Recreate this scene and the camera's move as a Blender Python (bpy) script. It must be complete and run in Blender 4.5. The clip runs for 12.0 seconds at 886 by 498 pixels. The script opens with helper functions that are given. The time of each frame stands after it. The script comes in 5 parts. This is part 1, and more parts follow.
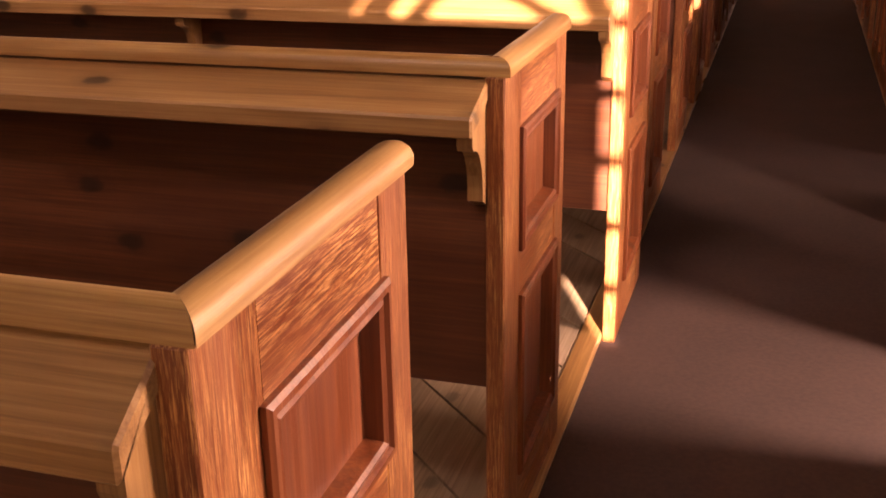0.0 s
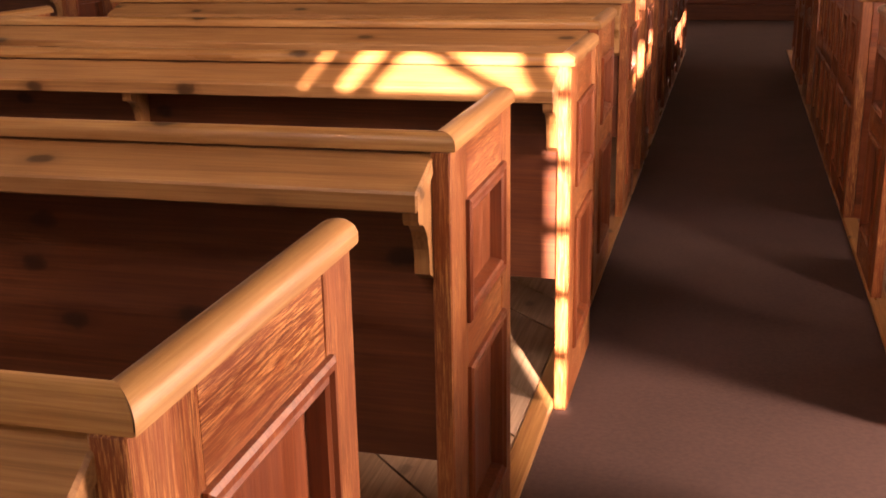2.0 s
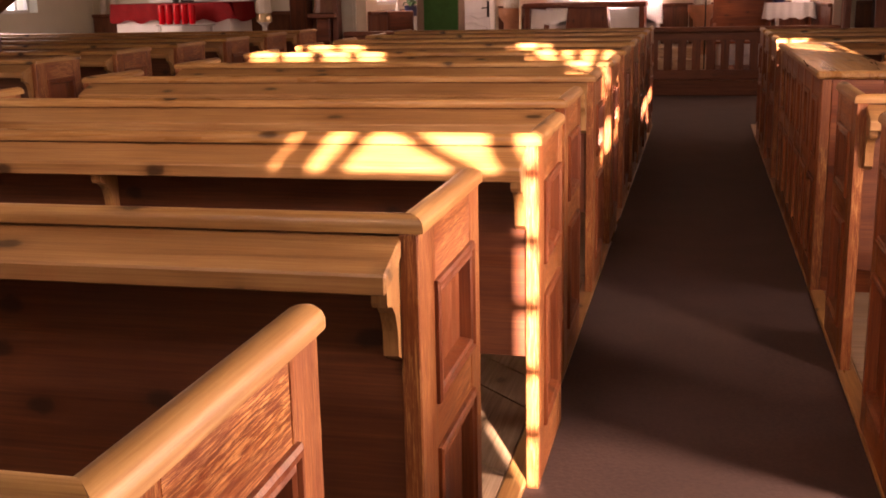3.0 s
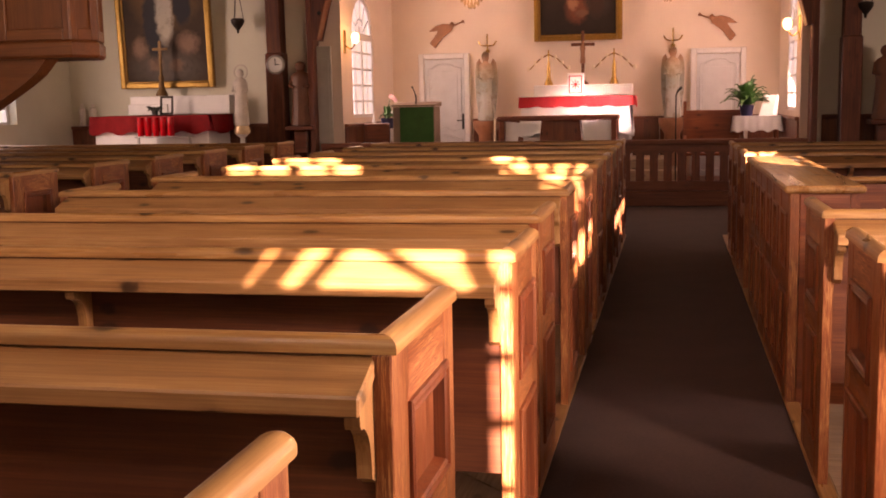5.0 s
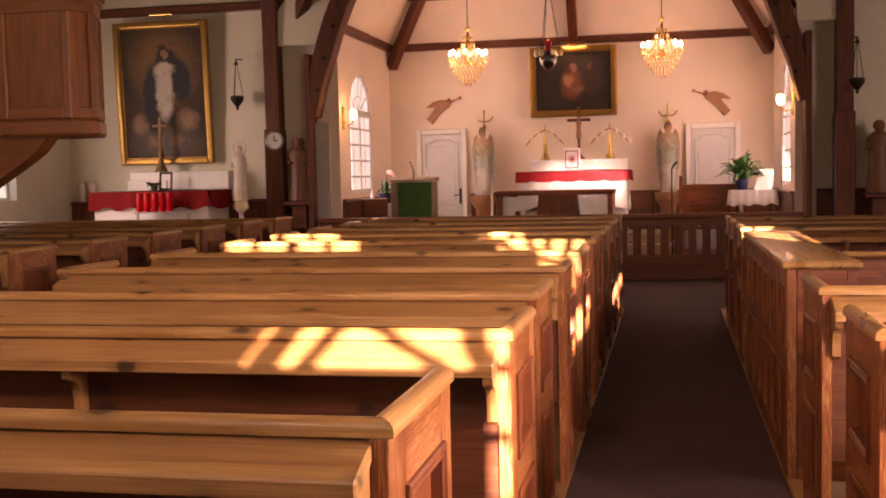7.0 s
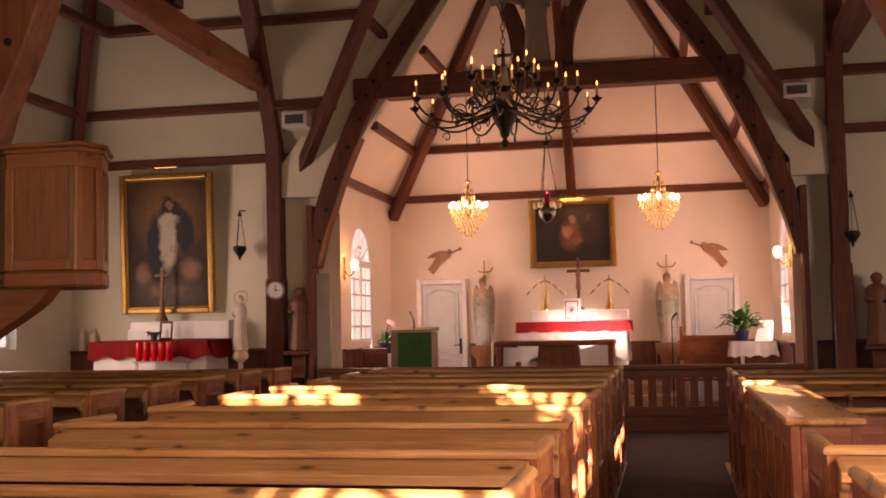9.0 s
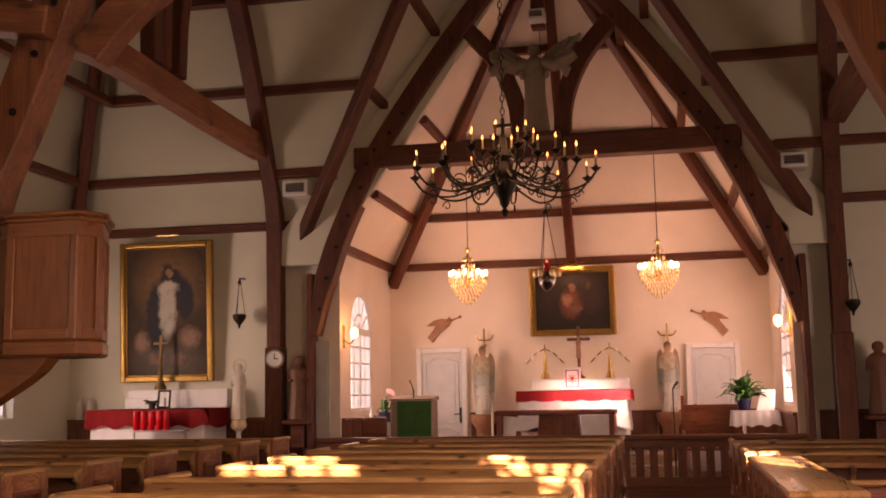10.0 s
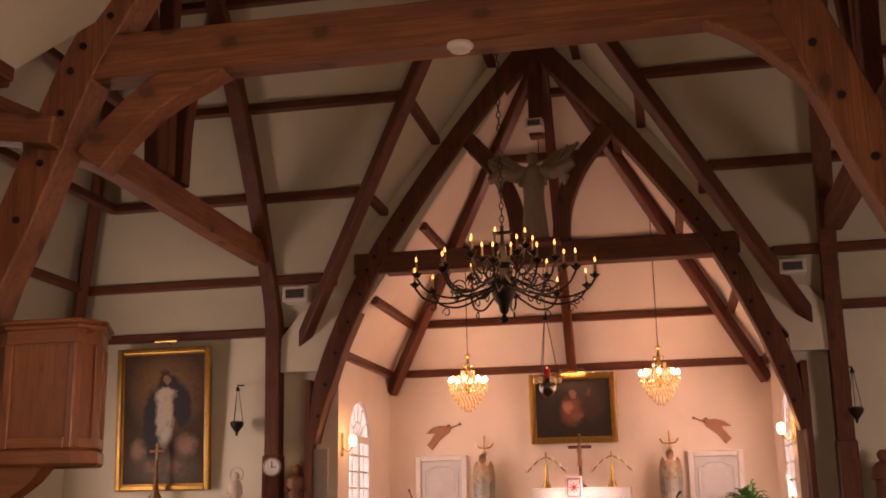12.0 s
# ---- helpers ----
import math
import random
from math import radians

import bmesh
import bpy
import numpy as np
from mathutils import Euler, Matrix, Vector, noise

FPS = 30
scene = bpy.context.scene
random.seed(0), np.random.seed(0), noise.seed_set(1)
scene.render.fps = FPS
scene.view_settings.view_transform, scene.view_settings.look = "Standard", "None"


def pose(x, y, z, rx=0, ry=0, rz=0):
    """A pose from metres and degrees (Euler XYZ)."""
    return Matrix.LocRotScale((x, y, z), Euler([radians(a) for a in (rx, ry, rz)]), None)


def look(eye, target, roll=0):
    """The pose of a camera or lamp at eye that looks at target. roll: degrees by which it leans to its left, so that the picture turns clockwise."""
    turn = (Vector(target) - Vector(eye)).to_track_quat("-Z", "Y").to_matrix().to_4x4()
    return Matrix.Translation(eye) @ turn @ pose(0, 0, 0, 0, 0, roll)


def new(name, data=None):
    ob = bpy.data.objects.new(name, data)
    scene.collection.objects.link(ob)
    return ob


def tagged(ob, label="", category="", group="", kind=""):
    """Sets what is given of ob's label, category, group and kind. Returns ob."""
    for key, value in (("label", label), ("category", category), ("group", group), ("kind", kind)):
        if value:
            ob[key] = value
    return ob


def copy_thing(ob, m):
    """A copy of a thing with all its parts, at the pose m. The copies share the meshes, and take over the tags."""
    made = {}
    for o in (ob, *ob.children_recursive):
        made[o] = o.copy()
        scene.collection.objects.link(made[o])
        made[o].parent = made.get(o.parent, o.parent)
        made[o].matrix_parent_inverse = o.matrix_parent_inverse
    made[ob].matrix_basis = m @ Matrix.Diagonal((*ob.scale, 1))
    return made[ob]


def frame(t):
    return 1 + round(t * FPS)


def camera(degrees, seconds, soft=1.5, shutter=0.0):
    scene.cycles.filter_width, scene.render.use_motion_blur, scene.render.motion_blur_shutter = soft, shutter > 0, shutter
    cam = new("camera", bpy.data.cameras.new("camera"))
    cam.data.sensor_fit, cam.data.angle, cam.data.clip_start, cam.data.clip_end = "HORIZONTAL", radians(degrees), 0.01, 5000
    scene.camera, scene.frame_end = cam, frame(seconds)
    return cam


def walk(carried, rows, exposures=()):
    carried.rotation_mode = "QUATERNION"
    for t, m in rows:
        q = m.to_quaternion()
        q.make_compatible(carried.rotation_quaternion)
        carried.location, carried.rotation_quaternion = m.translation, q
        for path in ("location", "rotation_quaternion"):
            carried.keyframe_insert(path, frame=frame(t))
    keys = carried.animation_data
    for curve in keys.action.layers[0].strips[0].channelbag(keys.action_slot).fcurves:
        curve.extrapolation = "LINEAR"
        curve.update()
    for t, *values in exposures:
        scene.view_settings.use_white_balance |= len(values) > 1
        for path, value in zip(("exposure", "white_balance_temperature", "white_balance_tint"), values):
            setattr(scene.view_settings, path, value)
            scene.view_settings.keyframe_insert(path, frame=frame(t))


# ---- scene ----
# camera on a tripod, tilting up from the pews to the roof
cam = camera(44.42, 12.0, soft=1.8)
PATH = [
    (0.0, pose(-0.027, 0.009, 1.384, 69.42, 0.95, 17.23)),
    (0.5, pose(-0.027, 0.009, 1.385, 69.49, 0.84, 17.07)),
    (1.0, pose(-0.025, 0.010, 1.385, 69.66, 0.85, 16.57)),
    (1.5, pose(-0.021, 0.010, 1.390, 70.85, 0.96, 15.68)),
    (2.0, pose(-0.016, 0.010, 1.399, 72.83, 1.04, 14.60)),
    (2.5, pose(-0.012, 0.009, 1.407, 74.71, 1.11, 13.80)),
    (3.0, pose(-0.008, 0.008, 1.415, 76.66, 1.21, 13.04)),
    (4.8, pose(-0.002, 0.004, 1.436, 81.71, 1.01, 11.84)),
    (5.0, pose(-0.001, 0.003, 1.439, 82.33, 1.11, 11.80)),
    (5.5, pose(-0.001, 0.002, 1.444, 83.66, 1.03, 11.78)),
    (6.0, pose(-0.000, 0.001, 1.446, 84.08, 1.07, 11.75)),
    (6.5, pose(0.000, 0.000, 1.450, 85.01, 1.02, 11.73)),
    (6.7, pose(0.001, -0.000, 1.452, 85.42, 1.20, 11.70)),
    (8.3, pose(0.002, -0.009, 1.474, 91.04, 0.99, 11.68)),
    (8.5, pose(0.003, -0.011, 1.477, 91.81, 1.05, 11.70)),
    (9.0, pose(0.004, -0.015, 1.486, 94.00, 1.07, 11.68)),
    (9.5, pose(0.005, -0.019, 1.494, 96.22, 1.07, 11.69)),
    (10.0, pose(0.006, -0.022, 1.499, 97.55, 1.01, 11.67)),
    (10.5, pose(0.006, -0.025, 1.504, 98.94, 1.02, 11.66)),
    (11.0, pose(0.007, -0.028, 1.509, 100.44, 1.03, 11.66)),
    (11.5, pose(0.008, -0.033, 1.516, 102.22, 1.01, 11.68)),
    (12.0, pose(0.009, -0.035, 1.519, 103.07, 0.98, 11.65)),
]
WB = (7800, 46)
EXPOSURES = [(t, 4.0, *WB) for t in (0.0, 12.0)]
walk(cam, PATH, EXPOSURES)

# ---- world, sun, window and fill light ----
SUN_WAY = Vector((-0.45, 1.0, -0.33)).normalized()
world = bpy.data.worlds.new("world")
scene.world = world
world.use_nodes = True
wn = world.node_tree.nodes
sky = wn.new("ShaderNodeTexSky")
sky.sky_type = "NISHITA"
sky.sun_disc = False
sky.sun_elevation = math.asin(-SUN_WAY.z)
sky.sun_rotation = math.atan2(-SUN_WAY.x, -SUN_WAY.y)
world.node_tree.links.new(sky.outputs[0], wn["Background"].inputs[0])
wn["Background"].inputs[1].default_value = 0.05


def lamp(name, kind, m, energy, color, **more):
    data = bpy.data.lights.new(name, kind)
    data.energy, data.color = energy, color
    if kind == "AREA":
        data.shape, data.size, data.size_y = "RECTANGLE", more["size"], more["size_y"]
    elif kind == "SUN":
        data.angle = more["angle"]
    else:
        data.shadow_soft_size = more.get("radius", 0.05)
    ob = new(name, data)
    ob.matrix_basis = m
    return ob


SUN_POWER = 4.2
lamp("sun", "SUN", look((0, -20, 12), Vector((0, -20, 12)) + SUN_WAY), SUN_POWER, (1.0, 0.85, 0.66), angle=radians(0.5))
DAY = (1.0, 0.86, 0.70)
WARM = (1.0, 0.62, 0.30)
# area lamps in place of daylight, at the chancel windows, nave and transept walls
CH_W, CH_E, XC = -4.69, 1.68, -1.62
WEST_WALL = -1.2
lamp("window_light", "AREA", look((CH_W + 0.10, 16.46, 2.1), (0, 16.3, 1.4)), 2.2, DAY, size=1.1, size_y=1.8)
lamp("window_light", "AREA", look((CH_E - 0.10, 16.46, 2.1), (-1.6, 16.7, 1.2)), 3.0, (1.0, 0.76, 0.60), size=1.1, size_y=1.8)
# narrow lamp added to brighten the altar, which the sun does not reach
altar_fill = lamp("window_light", "AREA", look((CH_E - 0.12, 16.40, 2.5), (-0.95, 17.3, 1.42)), 2.2, (1.0, 0.80, 0.68), size=0.35, size_y=0.5)
altar_fill.data.spread = radians(18)
lamp("window_light", "AREA", look((1.98, 2.30, 1.55), (-1.0, 1.7, 0.5)), 11.5, DAY, size=0.5, size_y=0.7)
lamp("window_light", "AREA", look((1.98, 4.60, 1.75), (-1.2, 5.0, 0.75)), 1.3, DAY, size=1.3, size_y=0.8)
# fill lamps by the windowless west wall, added to lift the pews
lamp("window_light", "AREA", look((-5.2, 0.35, 2.3), (-1.5, 0.85, 0.9)), 0.3, DAY, size=1.1, size_y=1.8)
lamp("window_light", "AREA", look((-5.2, 4.4, 2.3), (-1.5, 4.9, 0.9)), 0.4, DAY, size=1.1, size_y=1.8)
# unseen fill lamp added high behind the camera to light the book ledges
gable_fill = lamp("window_light", "AREA", look((-1.62, WEST_WALL + 0.05, 4.6), (-1.6, 4.0, 0.9)), 1.2, DAY, size=1.5, size_y=1.0)
gable_fill.data.spread = radians(66)
lamp("window_light", "AREA", look((-8.9, 12.6, 2.0), (-5, 12.6, 1.8)), 5.2, DAY, size=1.0, size_y=1.8)
# fill lamp at a windowless end wall, added to lift the transept
lamp("window_light", "AREA", look((5.7, 11.5, 2.0), (2, 12.5, 1.8)), 4.3, DAY, size=1.2, size_y=1.8)

# ---- materials ----


def shader(name, rough=0.5, metal=0.0):
    m = bpy.data.materials.new(name)
    m.use_nodes = True
    b = m.node_tree.nodes["Principled BSDF"]
    b.inputs["Roughness"].default_value, b.inputs["Metallic"].default_value = rough, metal
    return m, m.node_tree, b


def node(tree, kind, **values):
    n = tree.nodes.new("ShaderNode" + kind)
    for k, v in values.items():
        n.inputs[k.replace("_", " ")].default_value = v
    return n


def ramp(tree, source, stops):
    r = tree.nodes.new("ShaderNodeValToRGB")
    e = r.color_ramp.elements
    while len(e) < len(stops):
        e.new(0.5)
    for s, (p, c) in zip(e, stops):
        s.position, s.color = p, (*c, 1)
    tree.links.new(source, r.inputs[0])
    return r.outputs[0]


def mixed(tree, fac, a, b, mode="MIX"):
    n = tree.nodes.new("ShaderNodeMix")
    n.data_type, n.blend_type = "RGBA", mode
    for value, socket in ((fac, n.inputs[0]), (a, n.inputs[6]), (b, n.inputs[7])):
        if isinstance(value, (int, float)):
            socket.default_value = value
        elif isinstance(value, tuple):
            socket.default_value = (*value, 1)
        else:
            tree.links.new(value, socket)
    return n.outputs[2]


def coords(tree, scale, shuffle=True):
    tc = tree.nodes.new("ShaderNodeTexCoord")
    out = tc.outputs["Object"]
    if shuffle:
        info = tree.nodes.new("ShaderNodeObjectInfo")
        add = tree.nodes.new("ShaderNodeVectorMath")
        mul = tree.nodes.new("ShaderNodeVectorMath")
        mul.operation = "MULTIPLY"
        mul.inputs[1].default_value = (13.0, 29.0, 7.0)
        tree.links.new(info.outputs["Random"], mul.inputs[0])
        tree.links.new(out, add.inputs[0])
        tree.links.new(mul.outputs[0], add.inputs[1])
        out = add.outputs[0]
    mp = tree.nodes.new("ShaderNodeMapping")
    mp.inputs["Scale"].default_value = scale
    tree.links.new(out, mp.inputs[0])
    return mp.outputs[0], out


def bumped(tree, b, height, strength, distance):
    n = node(tree, "Bump", Strength=strength, Distance=distance)
    tree.links.new(height, n.inputs["Height"])
    tree.links.new(n.outputs[0], b.inputs["Normal"])


def wood(name, dark, mid, light, axis, rough=0.38, knots=0.6, worn=0.0, fine=170.0, knot_scale=6.5):
    """Pine or stained wood: growth rings, pores and round knots along one axis of the object, with worn streaks."""
    m, t, b = shader(name, rough)
    k_ax = "xyz".index(axis)

    def along(source, across, length):
        s = [across] * 3
        s[k_ax] = length
        mp = node(t, "Mapping")
        mp.inputs["Scale"].default_value = s
        t.links.new(source, mp.inputs[0])
        return mp.outputs[0]

    def noise(source, detail, roughness, distortion=0.0):
        n = node(t, "TexNoise", Scale=1.0, Detail=detail, Roughness=roughness, Distortion=distortion)
        t.links.new(source, n.inputs["Vector"])
        return n.outputs["Fac"]

    def calc(operation, p, q):
        n = t.nodes.new("ShaderNodeMath")
        n.operation = operation
        for value, socket in ((p, n.inputs[0]), (q, n.inputs[1])):
            if isinstance(value, (int, float)):
                socket.default_value = value
            else:
                t.links.new(value, socket)
        return n.outputs[0]

    _, raw = coords(t, (1, 1, 1))
    grain = noise(along(raw, fine, fine * 0.025), 5.0, 0.62, 0.3)
    broad = noise(along(raw, 9.0, 0.8), 3.0, 0.5, 1.0)
    rings = noise(along(raw, 34.0, 0.9), 2.0, 0.45, 0.6)
    blotch = noise(along(raw, 3.2, 1.4), 3.0, 0.6)
    mix = calc("ADD", calc("MULTIPLY", grain, 0.40), calc("ADD", calc("MULTIPLY", broad, 0.32), calc("MULTIPLY", rings, 0.30)))
    col = ramp(t, mix, [(0.38, dark), (0.50, mid), (0.61, light)])
    col = mixed(t, calc("MULTIPLY", ramp(t, rings, [(0.56, (0, 0, 0)), (0.64, (1, 1, 1))]), 0.45), col, dark)
    col = mixed(t, calc("MULTIPLY", ramp(t, blotch, [(0.46, (0, 0, 0)), (0.66, (1, 1, 1))]), 0.55), col, dark)
    if knots:
        v3 = t.nodes.new("ShaderNodeCombineXYZ")
        for k, way in enumerate(([0.62 * knot_scale * (a == axis) for a in "xyz"], [knot_scale * (a != axis) for a in "xyz"])):
            dot = t.nodes.new("ShaderNodeVectorMath")
            dot.operation = "DOT_PRODUCT"
            dot.inputs[1].default_value = way
            t.links.new(raw, dot.inputs[0])
            t.links.new(calc("ADD", dot.outputs["Value"], calc("MULTIPLY", noise(along(raw, 26.0, 26.0), 2.0, 0.5), 0.10)), v3.inputs[k])
        vor = node(t, "TexVoronoi", Scale=1.0)
        vor.voronoi_dimensions = "2D"
        t.links.new(v3.outputs[0], vor.inputs["Vector"])
        spot = ramp(t, vor.outputs["Distance"], [(0.065, (knots,) * 3), (0.10, (knots * 0.8,) * 3), (0.135, (knots * 0.30,) * 3), (0.26, (0, 0, 0))])
        sep = t.nodes.new("ShaderNodeSeparateColor")
        t.links.new(vor.outputs["Color"], sep.inputs[0])
        col = mixed(t, calc("MULTIPLY", spot, calc("GREATER_THAN", sep.outputs[0], 0.56)), col, tuple(c * 0.22 for c in dark))
    if worn:
        scratch = noise(along(raw, 420.0, 16.0), 6.0, 0.76)
        flake = noise(along(raw, 170.0, 11.0), 6.0, 0.74)
        where = noise(along(raw, 6.0, 3.0), 3.0, 0.6)
        spread = ramp(t, where, [(0.40, (0.22,) * 3), (0.62, (1, 1, 1))])
        col = mixed(t, ramp(t, flake, [(0.37, (0.22 * worn,) * 3), (0.44, (0, 0, 0))]), col, tuple(c * 0.5 for c in dark))
        col = mixed(t, calc("MULTIPLY", ramp(t, flake, [(0.52, (0, 0, 0)), (0.62, (worn * 0.6,) * 3)]), spread), col, (0.46, 0.18, 0.058))
        col = mixed(t, calc("MULTIPLY", ramp(t, scratch, [(0.50, (0, 0, 0)), (0.60, (worn,) * 3)]), spread), col, (0.66, 0.33, 0.12))
    t.links.new(col, b.inputs["Base Color"])
    t.links.new(ramp(t, broad, [(0.3, (rough - 0.10,) * 3), (0.7, (rough + 0.16,) * 3)]), b.inputs["Roughness"])
    bumped(t, b, mix, 0.35, 0.004)
    return m


def plain(name, color, rough=0.6, metal=0.0, vary=0.15, size=6.0, bump=0.1, tint=None):
    """A painted, plastered, woven or cast surface, with blotches at two scales."""
    m, t, b = shader(name, rough, metal)
    _, raw = coords(t, (1, 1, 1))
    n1 = node(t, "TexNoise", Scale=size, Detail=5.0, Roughness=0.6)
    n2 = node(t, "TexNoise", Scale=size * 22, Detail=3.0)
    t.links.new(raw, n1.inputs["Vector"])
    t.links.new(raw, n2.inputs["Vector"])
    low = tuple(c * (1 - vary) for c in color)
    high = tint or tuple(min(1.0, c * (1 + vary)) for c in color)
    col = ramp(t, n1.outputs["Fac"], [(0.3, low), (0.7, high)])
    col = mixed(t, 0.25 * vary / 0.15 if vary < 0.6 else 1.0, col, ramp(t, n2.outputs["Fac"], [(0.35, low), (0.65, high)]))
    t.links.new(col, b.inputs["Base Color"])
    if bump:
        bumped(t, b, n2.outputs["Fac"], bump, 0.003)
    return m


def glow(name, color, strength):
    m, t, b = shader(name, 0.5)
    b.inputs["Base Color"].default_value = (*color, 1)
    b.inputs["Emission Color"].default_value = (*color, 1)
    b.inputs["Emission Strength"].default_value = strength
    return m


HONEY = ((0.20, 0.086, 0.027), (0.37, 0.19, 0.064), (0.52, 0.31, 0.12))
RUST = ((0.105, 0.022, 0.007), (0.195, 0.050, 0.015), (0.30, 0.098, 0.030))
DARK = ((0.066, 0.017, 0.007), (0.125, 0.034, 0.014), (0.19, 0.060, 0.024))
honey = {a: wood("honey_pine_" + a, *HONEY, a, 0.34, 0.95) for a in "xyz"}
rust = {a: wood("red_stained_pine_" + a, *RUST, a, 0.40, 0.5) for a in "xyz"}
ledge_pine = {a: wood("weathered_ledge_pine_" + a, (0.20, 0.088, 0.030), (0.34, 0.172, 0.062), (0.46, 0.26, 0.105), a, 0.40, 0.95) for a in "xyz"}
# the red pine again, darkened to put the shade below the ledges into it
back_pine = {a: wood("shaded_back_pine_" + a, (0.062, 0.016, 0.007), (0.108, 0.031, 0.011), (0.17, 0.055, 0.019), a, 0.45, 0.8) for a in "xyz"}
worn = {a: wood("worn_red_pine_" + a, *RUST, a, 0.38, 0.35, 1.0) for a in "xyz"}
beam_wood = wood("roof_timber", *DARK, "x", 0.6, 0.35, fine=80.0, knot_scale=3.5)
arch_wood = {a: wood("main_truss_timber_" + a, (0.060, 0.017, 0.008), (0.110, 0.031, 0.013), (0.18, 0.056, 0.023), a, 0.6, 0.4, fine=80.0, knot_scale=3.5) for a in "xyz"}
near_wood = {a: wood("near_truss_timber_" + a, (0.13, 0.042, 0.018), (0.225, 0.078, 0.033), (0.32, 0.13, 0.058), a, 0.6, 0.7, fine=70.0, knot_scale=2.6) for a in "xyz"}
dark_wood = {a: wood("dark_wainscot_" + a, *DARK, a, 0.4, 0.3) for a in "xyz"}
wain_wood = {a: wood("red_brown_wainscot_" + a, (0.085, 0.022, 0.009), (0.15, 0.045, 0.018), (0.22, 0.078, 0.032), a, 0.4, 0.3) for a in "xyz"}
pulpit_wood = {a: wood("pulpit_pine_" + a, (0.13, 0.040, 0.012), (0.20, 0.068, 0.020), (0.28, 0.105, 0.034), a, 0.36, 0.25) for a in "xyz"}
floor_wood = {a: wood("pale_floor_board_" + a, (0.20, 0.13, 0.075), (0.34, 0.24, 0.15), (0.46, 0.34, 0.23), a, 0.5, 0.6) for a in "xyz"}
plaster = plain("cream_plaster", (0.70, 0.68, 0.56), 0.85, vary=0.06, size=1.2, bump=0.15)
chancel_plaster = plain("chancel_plaster", (0.80, 0.70, 0.60), 0.85, vary=0.05, size=1.2, bump=0.12)
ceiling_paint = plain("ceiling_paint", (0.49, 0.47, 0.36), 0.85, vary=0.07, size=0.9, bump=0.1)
carpet = plain("brown_carpet", (0.058, 0.031, 0.024), 0.95, vary=0.25, size=3.0, bump=0.6)
door_paint = plain("cool_white_door_paint", (0.62, 0.63, 0.64), 0.4, vary=0.08)
white_paint = plain("white_door_paint", (0.78, 0.76, 0.74), 0.45, vary=0.05)
white_cloth = plain("white_linen", (0.80, 0.79, 0.77), 0.85, vary=0.06, bump=0.3)
red_cloth = plain("red_velvet", (0.42, 0.012, 0.014), 0.8, vary=0.2, size=12, bump=0.5)
green_cloth = plain("green_felt", (0.022, 0.10, 0.018), 0.9, vary=0.2, size=10, bump=0.4)
gilt = plain("worn_gilding", (0.34, 0.20, 0.05), 0.36, 0.8, vary=0.35, size=14, bump=0.3)
brass = plain("polished_brass", (0.62, 0.42, 0.14), 0.25, 1.0, vary=0.15)
dark_brass = plain("dark_bronze", (0.030, 0.022, 0.016), 0.42, 0.6, vary=0.4, size=20)
iron = plain("black_iron", (0.015, 0.014, 0.013), 0.5, 0.5, vary=0.3)


def robed(name, height, stops):
    """Old polychrome paint on a standing figure: bands of colour up its height, broken by worn blotches."""
    m, t, b = shader(name, 0.5)
    tc = t.nodes.new("ShaderNodeTexCoord")
    sep = t.nodes.new("ShaderNodeSeparateXYZ")
    t.links.new(tc.outputs["Object"], sep.inputs[0])
    n = node(t, "TexNoise", Scale=7.0, Detail=4.0, Roughness=0.6)
    t.links.new(tc.outputs["Object"], n.inputs["Vector"])
    mad = t.nodes.new("ShaderNodeMath")
    mad.operation = "MULTIPLY_ADD"
    mad.inputs[1].default_value = 1.0 / height
    t.links.new(sep.outputs[2], mad.inputs[0])
    off = t.nodes.new("ShaderNodeMath")
    off.operation = "MULTIPLY_ADD"
    off.inputs[1].default_value, off.inputs[2].default_value = 0.16, -0.08
    t.links.new(n.outputs["Fac"], off.inputs[0])
    t.links.new(off.outputs[0], mad.inputs[2])
    col = ramp(t, mad.outputs[0], stops)
    col = mixed(t, ramp(t, n.outputs["Fac"], [(0.52, (0, 0, 0)), (0.62, (0.55,) * 3)]), col, (0.26, 0.19, 0.11))
    t.links.new(col, b.inputs["Base Color"])
    bumped(t, b, n.outputs["Fac"], 0.3, 0.01)
    return m


angel_paint = robed("painted_angel", 1.14, [(0.0, (0.46, 0.46, 0.40)), (0.30, (0.50, 0.50, 0.46)), (0.52, (0.34, 0.35, 0.30)), (0.72, (0.44, 0.36, 0.25)), (0.86, (0.42, 0.24, 0.15)), (0.95, (0.13, 0.07, 0.035))])
stone_white = plain("painted_plaster_figure", (0.62, 0.56, 0.48), 0.6, vary=0.2, size=8, bump=0.2)
grey_figure = plain("weathered_wood_figure", (0.21, 0.165, 0.12), 0.7, vary=0.3, size=6, bump=0.3)
figure_wood = plain("carved_brown_wood", (0.15, 0.058, 0.026), 0.5, vary=0.35, size=9, bump=0.4)
pale_wood = plain("carved_pale_wood", (0.36, 0.17, 0.09), 0.55, vary=0.25, size=9, bump=0.3)
candle_wax = plain("candle_wax", (0.75, 0.66, 0.50), 0.5, vary=0.08)
bulb_sleeve = plain("yellowed_candle_sleeve", (0.26, 0.19, 0.10), 0.6, vary=0.2)
leaf_green = plain("glossy_leaf", (0.035, 0.115, 0.025), 0.35, vary=0.4, size=9)
grey_metal = plain("grey_metal", (0.45, 0.44, 0.42), 0.35, 0.7, vary=0.1)
white_plastic = plain("white_plastic", (0.74, 0.73, 0.70), 0.4, vary=0.05)
dark_slot = plain("dark_slot", (0.03, 0.03, 0.035), 0.6, vary=0.2)
